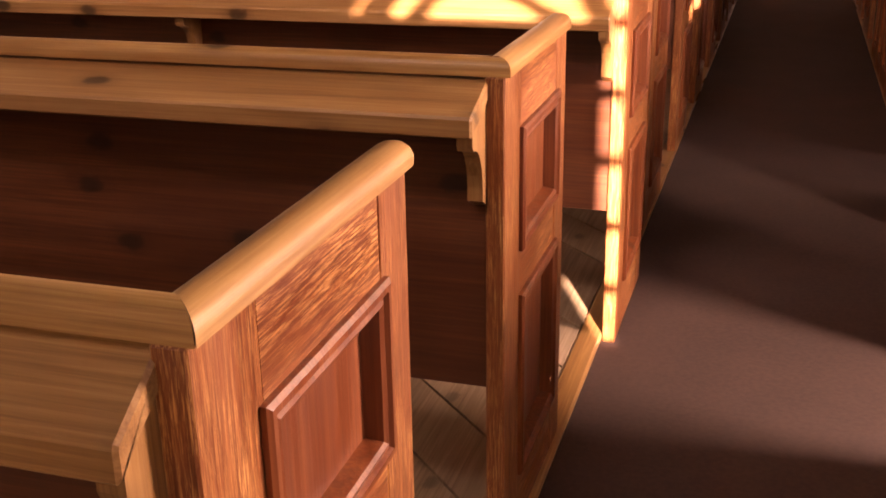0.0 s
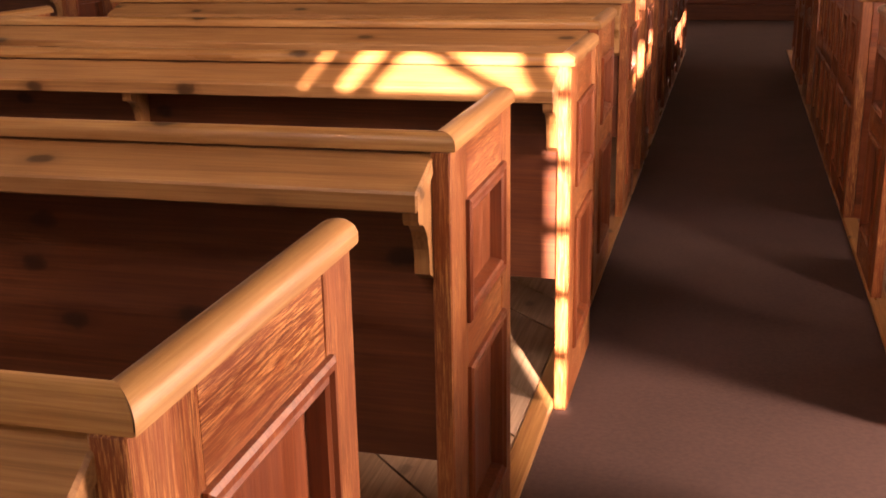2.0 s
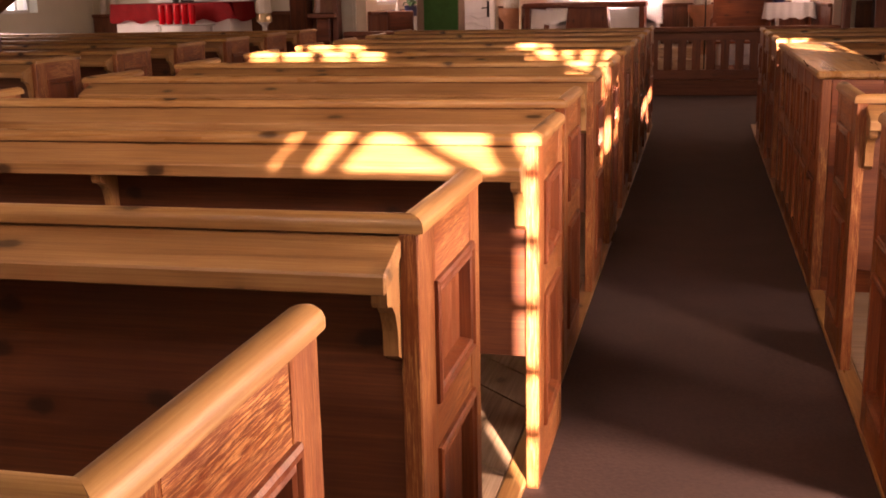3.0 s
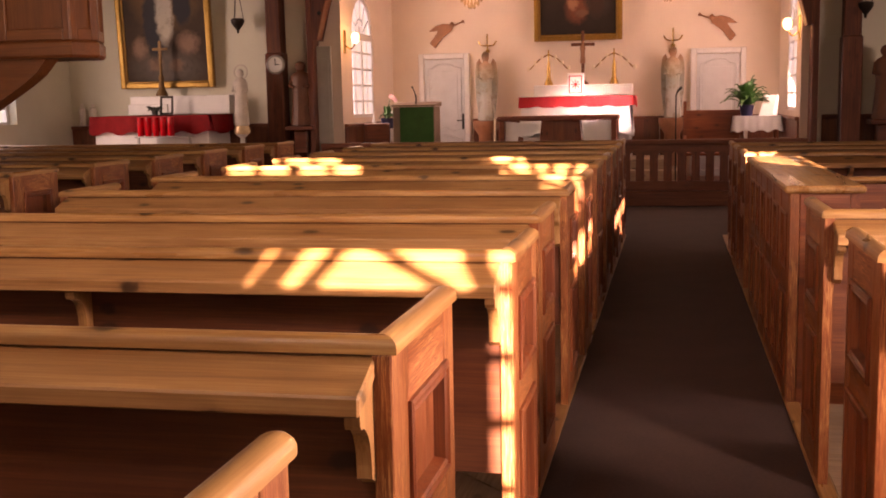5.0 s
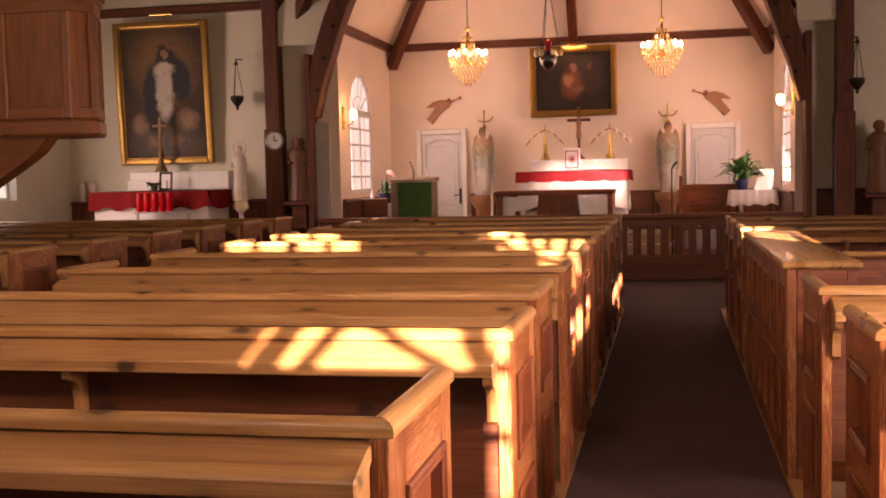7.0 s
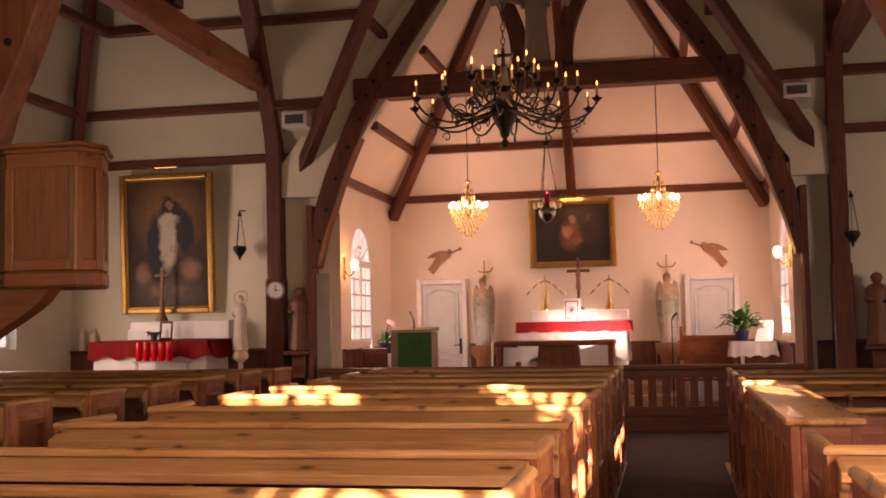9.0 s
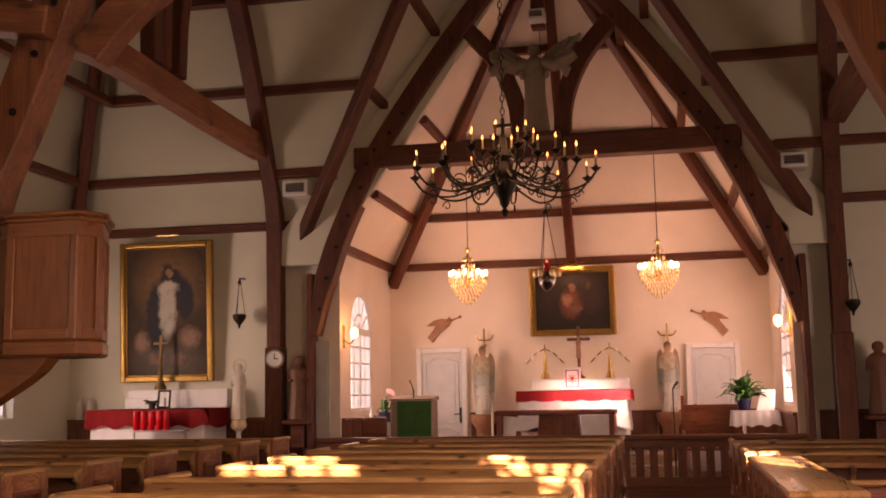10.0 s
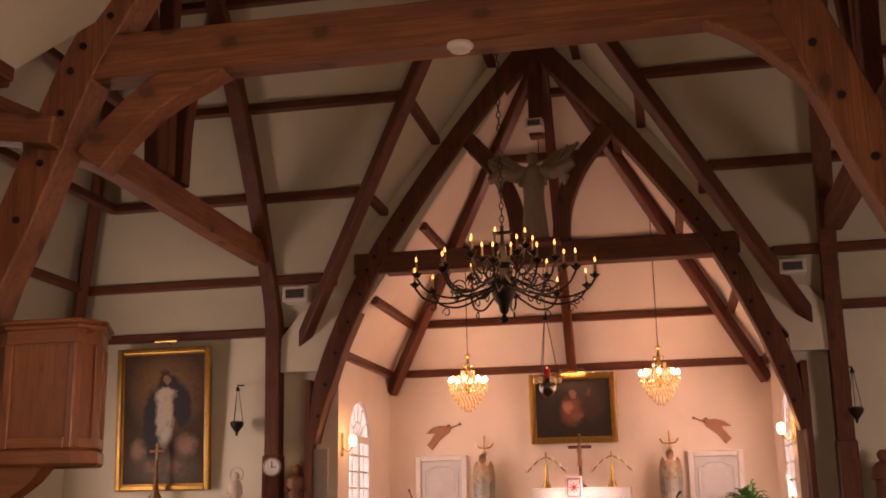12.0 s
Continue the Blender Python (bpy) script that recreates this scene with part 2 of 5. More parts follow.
flame = glow("candle_bulb", (1.0, 0.34, 0.09), 0.32)
bulb = glow("crystal_lamp_bulb", (1.0, 0.58, 0.35), 3.75)
sconce_glow = glow("sconce_shade", (1.0, 0.50, 0.16), 0.9)
daylight = glow("bright_sky_pane", (0.86, 0.93, 1.0), 0.085)
crystal = plain("cut_crystal", (0.85, 0.62, 0.38), 0.08, 0.35, vary=0.3, size=60)

# ---- mesh helpers ----


def thing(name, x, y, z, label, category, group="", kind="", turn=0):
    ob = new(name)
    ob.empty_display_size = 0.1
    ob.matrix_basis = pose(x, y, z, 0, 0, turn)
    return tagged(ob, label, category, group, kind)


def mesh_of(name, bm, material, smooth=False):
    bmesh.ops.recalc_face_normals(bm, faces=bm.faces[:])
    me = bpy.data.meshes.new(name)
    bm.to_mesh(me)
    bm.free()
    me.materials.append(material)
    if smooth:
        me.shade_smooth()
        me.set_sharp_from_angle(angle=radians(42))
    return me


def part(name, bm, material, parent, label="", smooth=False, m=None):
    ob = new(name, mesh_of(name, bm, material, smooth))
    ob.parent = parent
    if m is not None:
        ob.matrix_basis = m
    return tagged(ob, label)


def whole(name, bm, material, label, category, group="", kind="", m=None, smooth=False):
    ob = new(name, mesh_of(name, bm, material, smooth))
    if m is not None:
        ob.matrix_basis = m
    return tagged(ob, label, category, group, kind)


def box(x0, x1, y0, y1, z0, z1, bevel=0.0, bm=None, segments=1):
    bm = bm or bmesh.new()
    m = Matrix.Translation(((x0 + x1) / 2, (y0 + y1) / 2, (z0 + z1) / 2)) @ Matrix.Diagonal((x1 - x0, y1 - y0, z1 - z0, 1))
    made = bmesh.ops.create_cube(bm, size=1, matrix=m)["verts"]
    if bevel:
        edges = list({e for v in made for e in v.link_edges})
        bmesh.ops.bevel(bm, geom=edges, offset=bevel, segments=segments, affect="EDGES", profile=0.6)
    return bm


def prism(outline, depth, axis="y", at=0.0, bm=None, bevel=0.0):
    """An outline of (a, b) pushed out along an axis: a, b are x, z for y; y, z for x; x, y for z."""
    bm = bm or bmesh.new()

    def place(a, b, c):
        return {"y": (a, c, b), "x": (c, a, b), "z": (a, b, c)}[axis]

    lo = [bm.verts.new(place(a, b, at)) for a, b in outline]
    hi = [bm.verts.new(place(a, b, at + depth)) for a, b in outline]
    n = len(outline)
    faces = [bm.faces.new(lo), bm.faces.new(hi[::-1])]
    for i in range(n):
        faces.append(bm.faces.new((lo[i], hi[i], hi[(i + 1) % n], lo[(i + 1) % n])))
    if bevel:
        rim = [e for f in faces[:2] for e in f.edges]
        bmesh.ops.bevel(bm, geom=rim, offset=bevel, segments=1, affect="EDGES")
    return bm


def sheet(points, thick, bm=None):
    """A flat slab through the given corners, thickened along its normal."""
    bm = bm or bmesh.new()
    p = [Vector(q) for q in points]
    n = (p[1] - p[0]).cross(p[2] - p[0]).normalized() * thick
    lo, hi = [bm.verts.new(q) for q in p], [bm.verts.new(q + n) for q in p]
    bm.faces.new(lo)
    bm.faces.new(hi[::-1])
    for i in range(len(p)):
        j = (i + 1) % len(p)
        bm.faces.new((lo[i], hi[i], hi[j], lo[j]))
    return bm


def turned(profile, steps=16, bm=None, cx=0.0, cy=0.0, squash=1.0, ripple=0.0):
    """A turned shape from (radius, z) pairs."""
    bm = bm or bmesh.new()
    rings = []
    top = profile[-1][1]
    for r0, z in profile:
        r, fold = r0, ripple * max(0.0, 1 - 1.25 * z / top) if ripple else 0.0
        if r < 1e-4:
            rings.append([bm.verts.new((cx, cy, z))])
        else:
            rings.append([bm.verts.new((cx + r * (1 + fold * math.cos(11 * 2 * math.pi * i / steps)) * math.cos(2 * math.pi * i / steps), cy + squash * r * (1 + fold * math.cos(11 * 2 * math.pi * i / steps)) * math.sin(2 * math.pi * i / steps), z)) for i in range(steps)])
    for a, b in zip(rings, rings[1:]):
        for i in range(steps):
            j = (i + 1) % steps
            if len(a) == 1 and len(b) == 1:
                continue
            if len(a) == 1:
                bm.faces.new((a[0], b[i], b[j]))
            elif len(b) == 1:
                bm.faces.new((a[i], a[j], b[0]))
            else:
                bm.faces.new((a[i], a[j], b[j], b[i]))
    for ring in (rings[0], rings[-1]):
        if len(ring) > 2:
            bm.faces.new(ring)
    return bm


def tube(points, radius, steps=8, bm=None, radii=None):
    """A round rod along a line of points."""
    bm = bm or bmesh.new()
    p = [Vector(q) for q in points]
    rings = []
    for i, q in enumerate(p):
        way = (p[min(i + 1, len(p) - 1)] - p[max(i - 1, 0)]).normalized()
        side = way.cross(Vector((0.31, 0.17, 0.94))).normalized()
        up = way.cross(side)
        r = radii[i] if radii else radius
        rings.append([bm.verts.new(q + r * (math.cos(a) * side + math.sin(a) * up)) for a in (2 * math.pi * k / steps for k in range(steps))])
    for a, b in zip(rings, rings[1:]):
        for i in range(steps):
            j = (i + 1) % steps
            bm.faces.new((a[i], a[j], b[j], b[i]))
    bm.faces.new(rings[0])
    bm.faces.new(rings[-1][::-1])
    return bm


def beam(name, p, q, wide, high, parent, material, label="", up=(0, 0, 1), bevel=0.015):
    """A squared timber from p to q, its grain along its length."""
    p, q = Vector(p), Vector(q)
    x = (q - p).normalized()
    y = Vector(up).cross(x).normalized()
    z = x.cross(y)
    m = Matrix.Translation(p) @ Matrix((x, y, z)).transposed().to_4x4()
    return part(name, box(0, (q - p).length, -wide / 2, wide / 2, -high / 2, high / 2, bevel), material, parent, label, m=m)


def swept(points, wide, high, normal):
    """A bowed timber: a squared section along points that lie in a plane with that normal; bevelled edges."""
    bm = bmesh.new()
    p, n = [Vector(q) for q in points], Vector(normal).normalized()
    rings = []
    for i, q in enumerate(p):
        way = (p[min(i + 1, len(p) - 1)] - p[max(i - 1, 0)]).normalized()
        side = way.cross(n).normalized()
        h = high[i] if isinstance(high, (list, tuple)) else high
        c = 0.014
        ring = []
        for a, b in ((-1, -1), (1, -1), (1, 1), (-1, 1)):
            e, f = a * wide / 2, b * h / 2
            two = [(e - a * c, f), (e, f - b * c)]
            ring += two if a * b < 0 else two[::-1]
        rings.append([bm.verts.new(q + n * u + side * v) for u, v in ring])
    for a, b in zip(rings, rings[1:]):
        for i in range(8):
            j = (i + 1) % 8
            bm.faces.new((a[i], a[j], b[j], b[i]))
    bm.faces.new(rings[0])
    bm.faces.new(rings[-1][::-1])
    return bm


def curve_points(points, steps=5):
    """A smooth line (Catmull-Rom) through points."""
    p = [Vector(q) for q in points]
    p = [2 * p[0] - p[1]] + p + [2 * p[-1] - p[-2]]
    out = []
    for i in range(1, len(p) - 2):
        a, b, c, d = p[i - 1:i + 3]
        for k in range(steps):
            t = k / steps
            out.append(0.5 * (2 * b + (c - a) * t + (2 * a - 5 * b + 4 * c - d) * t * t + (3 * b - a - 3 * c + d) * t ** 3))
    return out + [p[-2]]


def wall_with_openings(along, lo, hi, z0, z1, at, thick, openings, bm=None):
    """A wall along x or y with arched or square openings (centre, half width, sill, spring, arched)."""
    bm = bm or bmesh.new()

    def block(a0, a1, c0, c1):
        if a1 - a0 < 1e-4 or c1 - c0 < 1e-4:
            return
        if along == "x":
            box(a0, a1, at, at + thick, c0, c1, bm=bm)
        else:
            box(at, at + thick, a0, a1, c0, c1, bm=bm)

    edge = lo
    for c, w, sill, spring, arched in sorted(openings):
        block(edge, c - w, z0, z1)
        block(c - w, c + w, z0, sill)
        if arched:
            top = spring + w + 0.02
            arc = [(c + w * math.cos(math.pi * k / 12), spring + w * math.sin(math.pi * k / 12)) for k in range(13)]
            prism([(c + w, top), *arc, (c - w, top)][::-1], thick, "y" if along == "x" else "x", at, bm)
            block(c - w, c + w, top, z1)
        else:
            block(c - w, c + w, spring, z1)
        edge = c + w
    block(edge, hi, z0, z1)
    return bm

# ---- the church shell ----
WALL_T, THIN = 0.35, 0.16
PLATE = 4.0
NV_W, NV_E = -5.28, 2.05
TR_S, TR_N, TR_W, TR_E = 6.3, 15.3, -9.03, 5.8
CH_N, CH_PLATE, CH_APEX = 18.3, 3.63, 8.25
CH_FLOOR = 0.17
RIDGE = PLATE + 1.3 * (XC - NV_W)
TR_MID = (TR_S + TR_N) / 2
TR_RIDGE = PLATE + 1.3 * (TR_N - TR_MID)
WEST = WEST_WALL

whole("floor", box(-9.4, 6.2, WEST, 15.35, -0.3, 0.0), carpet, "dark brown worn carpet floor of the aisles", "floor", kind="structure")
whole("floor_chancel", box(CH_W - 0.3, CH_E + 0.3, 15.35, 18.6, -0.3, CH_FLOOR, 0.01), rust["x"], "raised wooden chancel floor behind the rail", "floor", kind="structure")
whole("ground", box(-60, 60, -60, 60, -0.6, -0.32), plain("grass_ground", (0.05, 0.09, 0.03), 0.9, vary=0.3), "plain ground outside the church", "ground", kind="structure")

# walls
CH_WIN = (16.46, 0.60, 1.24, 2.47, True)
whole("wall_north", box(CH_W - WALL_T, CH_E + WALL_T, CH_N, CH_N + WALL_T, 0, CH_PLATE + 0.1), chancel_plaster, "cream plastered altar wall with two white doors", "wall", kind="structure")
whole("wall_chancel_west", wall_with_openings("y", TR_N + 0.002, CH_N, 0, CH_PLATE + 0.1, CH_W - WALL_T, WALL_T, [CH_WIN]), chancel_plaster, "cream chancel side wall with an arched window", "wall", kind="structure")
whole("wall_chancel_east", wall_with_openings("y", TR_N + 0.002, CH_N, 0, CH_PLATE + 0.1, CH_E, WALL_T, [CH_WIN]), chancel_plaster, "cream chancel side wall on the east with an arched window", "wall", kind="structure")
whole("wall_transept_north_west", box(TR_W, CH_W - 0.35, TR_N, TR_N + WALL_T, 0, PLATE + 0.1), plaster, "cream plastered wall behind the side altar", "wall", kind="structure")
whole("wall_transept_north_east", box(CH_E + 0.12, TR_E, TR_N, TR_N + WALL_T, 0, PLATE + 0.1), plaster, "cream plastered wall beside the chancel arch", "wall", kind="structure")
whole("wall_transept_west", wall_with_openings("y", TR_S, TR_N + WALL_T, 0, PLATE + 0.1, TR_W - WALL_T, WALL_T, [(13.3, 0.55, 1.25, 2.4, True)]), plaster, "cream plastered end wall with a window", "wall", kind="structure")
whole("wall_transept_east", box(TR_E, TR_E + WALL_T, TR_S, TR_N + WALL_T, 0, PLATE + 0.1), plaster, "plain cream plastered end wall", "wall", kind="structure")
whole("wall_transept_south_west", box(TR_W, NV_W, TR_S - WALL_T, TR_S, 0, PLATE + 0.1), plaster, "plain cream plastered wall", "wall", kind="structure")
whole("wall_transept_south_east", box(NV_E, TR_E, TR_S - WALL_T, TR_S, 0, PLATE + 0.1), plaster, "plain cream plastered wall", "wall", kind="structure")
whole("wall_nave_west", box(NV_W - WALL_T, NV_W, WEST, TR_S - WALL_T, 0, PLATE + 0.1), plaster, "plain cream plastered nave wall", "wall", kind="structure")
# unseen windows fitted to their sun patches; the middle one added round a lamp
whole("wall_nave_east", wall_with_openings("y", WEST, TR_S - WALL_T, 0, PLATE + 0.1, NV_E, THIN, [(0.33, 0.95, 2.40, 2.70, True), (2.30, 0.28, 1.15, 1.95, False), (4.42, 1.05, 1.62, 2.42, False)]), plaster, "cream plastered nave wall with arched windows", "wall", kind="structure")
# unseen back wall; its slits shape the low sun into patches on pews
SUN_SLITS = [(1.435, 0.068, 1.36, 2.50, False), (0.88, 0.475, 2.27, 2.50, False)]
whole("wall_south", wall_with_openings("x", NV_W - WALL_T, NV_E + WALL_T, 0, 3.3, WEST - THIN, THIN, SUN_SLITS), plaster, "plain unseen cream back wall with slits cut to shape sunlight", "wall", kind="structure")
# unseen gable: one opening cut for sun patches, one added round the fill lamp
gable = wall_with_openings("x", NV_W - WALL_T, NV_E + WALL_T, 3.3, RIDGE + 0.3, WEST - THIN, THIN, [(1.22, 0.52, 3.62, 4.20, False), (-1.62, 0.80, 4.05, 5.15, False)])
whole("wall_south_gable", gable, plaster, "plain unseen cream gable with openings added for sun and fill lamp", "wall", kind="structure")


def muntins(name, c, half, sill, spring, y, bars, arched=True, thick=0.014):
    """A window's wooden frame: stiles, glazing bars and a fan in the arched head."""
    win = thing(name, c, y, sill, "white painted wooden window with small panes", "window", kind="structure")
    h = spring - sill
    part("window_frame", box(-half, -half + 0.05, -0.03, 0.03, 0, h), white_paint, win)
    part("window_frame", box(half - 0.05, half, -0.03, 0.03, 0, h), white_paint, win)
    part("window_frame", box(-half + 0.05, half - 0.05, -0.032, 0.032, 0, 0.05), white_paint, win)
    part("window_frame", box(-half + 0.05, half - 0.05, -0.034, 0.034, h - 0.05, h + 0.05), white_paint, win)
    part("mullion", box(-0.035, 0.035, -0.028, 0.028, 0.05, h - 0.05), white_paint, win)
    for k in range(1, bars):
        part("glazing_bar", box(-half + 0.05, half - 0.05, -0.014, 0.014, k * h / bars - thick, k * h / bars + thick), white_paint, win)
    for s in (-1, 1):
        part("glazing_bar", box(s * half / 2 - thick, s * half / 2 + thick, -0.012, 0.012, 0.05, h - 0.05), white_paint, win)
    if arched:
        outer = [((half - 0.02) * math.cos(math.pi * k / 14), 0, h + (half - 0.02) * math.sin(math.pi * k / 14)) for k in range(15)]
        part("window_frame", tube(outer, 0.03, 6), white_paint, win)
        part("glazing_bar", tube([(0.45 * half * math.cos(math.pi * k / 10), 0, h + 0.45 * half * math.sin(math.pi * k / 10)) for k in range(11)], thick, 5), white_paint, win)
        for k in range(1, 6):
            a = math.pi * k / 6
            part("glazing_bar", tube([(0.12 * half * math.cos(a), 0, h + 0.12 * half * math.sin(a)), ((half - 0.03) * math.cos(a), 0, h + (half - 0.03) * math.sin(a))], thick, 5), white_paint, win)
    return win


# bars in the unseen slits, set to stripe the sun on the pews
for nm, c, half, sill, n in (("window_1", 1.435, 0.068, 1.36, 6), ("window_8", 0.88, 0.475, 2.27, 1)):
    slit = thing(nm, c, WEST - 0.08, sill, "white painted wooden window with small panes", "window", kind="structure")
    for k in range(1, n):
        part("glazing_bar", box(-half, half, -0.02, 0.02, k * 1.14 / n - 0.014, k * 1.14 / n + 0.014), white_paint, slit)
    # slanted bars added to break the sun into lozenges on the ledge
    for dx, w, turn in ((-0.42, 0.055, 38), (-0.30, 0.05, 38), (-0.19, 0.042, 38), (-0.075, 0.035, 38), (0.06, 0.022, 42), (0.26, 0.016, -48)) if n == 1 else ():
        part("glazing_bar", box(-w, w, -0.02, 0.02, -0.2, 0.2), white_paint, slit, m=pose(dx, 0, 0.115, 0, turn, 0))
# bars added in the fill lamp's opening
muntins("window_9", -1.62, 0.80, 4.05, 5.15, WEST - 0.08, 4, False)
# unseen opening placed so that the sun falls on the left pews
muntins("window_2", 1.22, 0.52, 3.62, 4.20, WEST - 0.08, 2, False, 0.03)
for nm, y, half, sill, spring, bars in (("window_3", 0.33, 0.95, 2.40, 2.70, 1), ("window_7", 4.42, 1.05, 1.62, 2.42, 4), ("window_10", 2.30, 0.28, 1.15, 1.95, 3)):
    muntins(nm, 0, half, sill, spring, 0, bars, nm == "window_3", 0.03 if nm == "window_3" else 0.012).matrix_basis = pose(NV_E + 0.08, y, sill, 0, 0, 90)
for nm, x, y in (("window_4", CH_W - 0.045, 16.46), ("window_5", CH_E + 0.045, 16.46), ("window_6", TR_W - 0.16, 13.3)):
    w = muntins(nm, 0, 0.60 if nm != "window_6" else 0.55, 1.24, 2.47 if nm != "window_6" else 2.4, 0, 5)
    w.matrix_basis = pose(x, y, 1.24, 0, 0, 90)
    out = -1 if x < 0 else 1
    whole("backdrop", box(x + out * 0.5, x + out * 0.52, y - 1.05, y + 1.6, 0.2, 4.2), daylight, "bright pale sky outside a window", "sky", kind="structure")

# unseen glowing panel that keeps direct sun out of the lamp's window
whole("backdrop", box(2.30, 2.32, 1.90, 2.66, 0.95, 2.15), daylight, "bright pale sky outside a window", "sky", kind="structure")
# unseen glowing panel that also keeps the sun out of the gable opening
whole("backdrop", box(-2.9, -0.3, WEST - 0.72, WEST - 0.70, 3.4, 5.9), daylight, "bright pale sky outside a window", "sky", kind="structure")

# dark wooden wainscot along the north walls
WAIN = 1.19


def wainscot(name, along, lo, hi, at, out, base, top=WAIN):
    w = thing(name, 0, 0, 0, "dark stained wooden wainscot with a moulded cap", "wainscot", kind="structure")
    n = max(1, round((hi - lo) / 0.45))
    for k in range(n):
        a, b = lo + (hi - lo) * k / n + 0.004, lo + (hi - lo) * (k + 1) / n - 0.004
        c, d = sorted((at, at + out * 0.03))
        part("panel", box(a, b, c, d, base, top - 0.05, 0.006) if along == "x" else box(c, d, a, b, base, top - 0.05, 0.006), wain_wood["z"], w)
    c, d = sorted((at, at + out * 0.06))
    part("cap", box(lo, hi, c, d, top - 0.05, top, 0.012) if along == "x" else box(c, d, lo, hi, top - 0.05, top, 0.012), wain_wood[along], w)
    return w


wainscot("wainscot_transept", "x", TR_W, -5.25, TR_N - 0.002, -1, 0)
wainscot("wainscot_transept", "x", 1.95, TR_E, TR_N - 0.002, -1, 0)
for a, b in ((CH_W, -4.25), (-3.30, 0.25), (1.20, CH_E)):
    wainscot("wainscot_altar_wall", "x", a, b, CH_N - 0.002, -1, CH_FLOOR, 1.16)
wainscot("wainscot_chancel", "y", TR_N + 0.05, CH_N - 0.07, CH_W + 0.002, 1, CH_FLOOR, 1.16)
wainscot("wainscot_chancel", "y", TR_N + 0.05, CH_N - 0.07, CH_E - 0.002, -1, CH_FLOOR, 1.16)

# ceilings: sloping painted boards under the roofs
CV = (XC, TR_N - (XC - NV_W), RIDGE)
CS = (XC, TR_S + (XC - NV_W), RIDGE)
TOP_W, TOP_E = (TR_W + 3.3, TR_MID, TR_RIDGE), (TR_E - 3.3, TR_MID, TR_RIDGE)
T = 0.12


def ceiling(name, pts, mat=None):
    """A sloping ceiling whose thickness lies on its upper side."""
    p = [Vector(q) for q in pts]
    n = (p[1] - p[0]).cross(p[2] - p[0])
    if n.z < 0:
        p = p[::-1]
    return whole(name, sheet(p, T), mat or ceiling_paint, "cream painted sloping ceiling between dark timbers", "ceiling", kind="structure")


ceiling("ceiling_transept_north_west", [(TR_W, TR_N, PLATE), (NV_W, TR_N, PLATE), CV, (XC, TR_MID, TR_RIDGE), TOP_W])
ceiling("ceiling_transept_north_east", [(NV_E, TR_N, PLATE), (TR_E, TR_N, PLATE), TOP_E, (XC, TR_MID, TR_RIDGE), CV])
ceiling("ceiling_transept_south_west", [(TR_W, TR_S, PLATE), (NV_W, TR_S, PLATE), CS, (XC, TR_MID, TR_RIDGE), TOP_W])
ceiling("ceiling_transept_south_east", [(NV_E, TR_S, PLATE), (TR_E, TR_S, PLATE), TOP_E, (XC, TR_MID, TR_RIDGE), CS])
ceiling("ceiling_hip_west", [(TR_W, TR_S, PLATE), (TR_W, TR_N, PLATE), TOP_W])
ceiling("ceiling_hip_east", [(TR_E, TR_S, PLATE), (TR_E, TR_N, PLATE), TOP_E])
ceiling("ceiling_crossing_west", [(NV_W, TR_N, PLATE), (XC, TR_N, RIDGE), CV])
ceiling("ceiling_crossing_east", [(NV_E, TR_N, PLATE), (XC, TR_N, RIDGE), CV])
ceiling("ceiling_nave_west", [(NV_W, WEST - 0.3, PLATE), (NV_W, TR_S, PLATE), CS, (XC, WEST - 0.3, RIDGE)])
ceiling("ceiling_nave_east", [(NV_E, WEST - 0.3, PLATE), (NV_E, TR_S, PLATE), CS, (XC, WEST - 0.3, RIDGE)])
XA = (CH_W + CH_E) / 2
AP = (XA, 15.12, CH_APEX)
ceiling("ceiling_chancel_hip", [(CH_W, CH_N, CH_PLATE), (CH_E, CH_N, CH_PLATE), AP], chancel_plaster)
ceiling("ceiling_chancel_west", [(CH_W, CH_N, CH_PLATE), (CH_W, 15.12, CH_PLATE), AP], chancel_plaster)
ceiling("ceiling_chancel_east", [(CH_E, CH_N, CH_PLATE), (CH_E, 15.12, CH_PLATE), AP], chancel_plaster)

# spandrel between the crossing and the lower chancel ceiling
for s, x0, xw in ((1, NV_W, CH_W), (-1, NV_E, CH_E)):
    whole("wall_chancel_arch", sheet([(x0 - s * 0.3, 15.18, 3.4), (xw, 15.18, 3.4), (xw, 15.18, CH_PLATE), (XA, 15.18, CH_APEX), (XC, 15.18, RIDGE + 0.1), (x0 - s * 0.3, 15.18, PLATE - 0.2)], 0.1 * s), plaster, "cream plastered wall over the chancel arch", "wall", kind="structure")

# ---- roof timbers ----


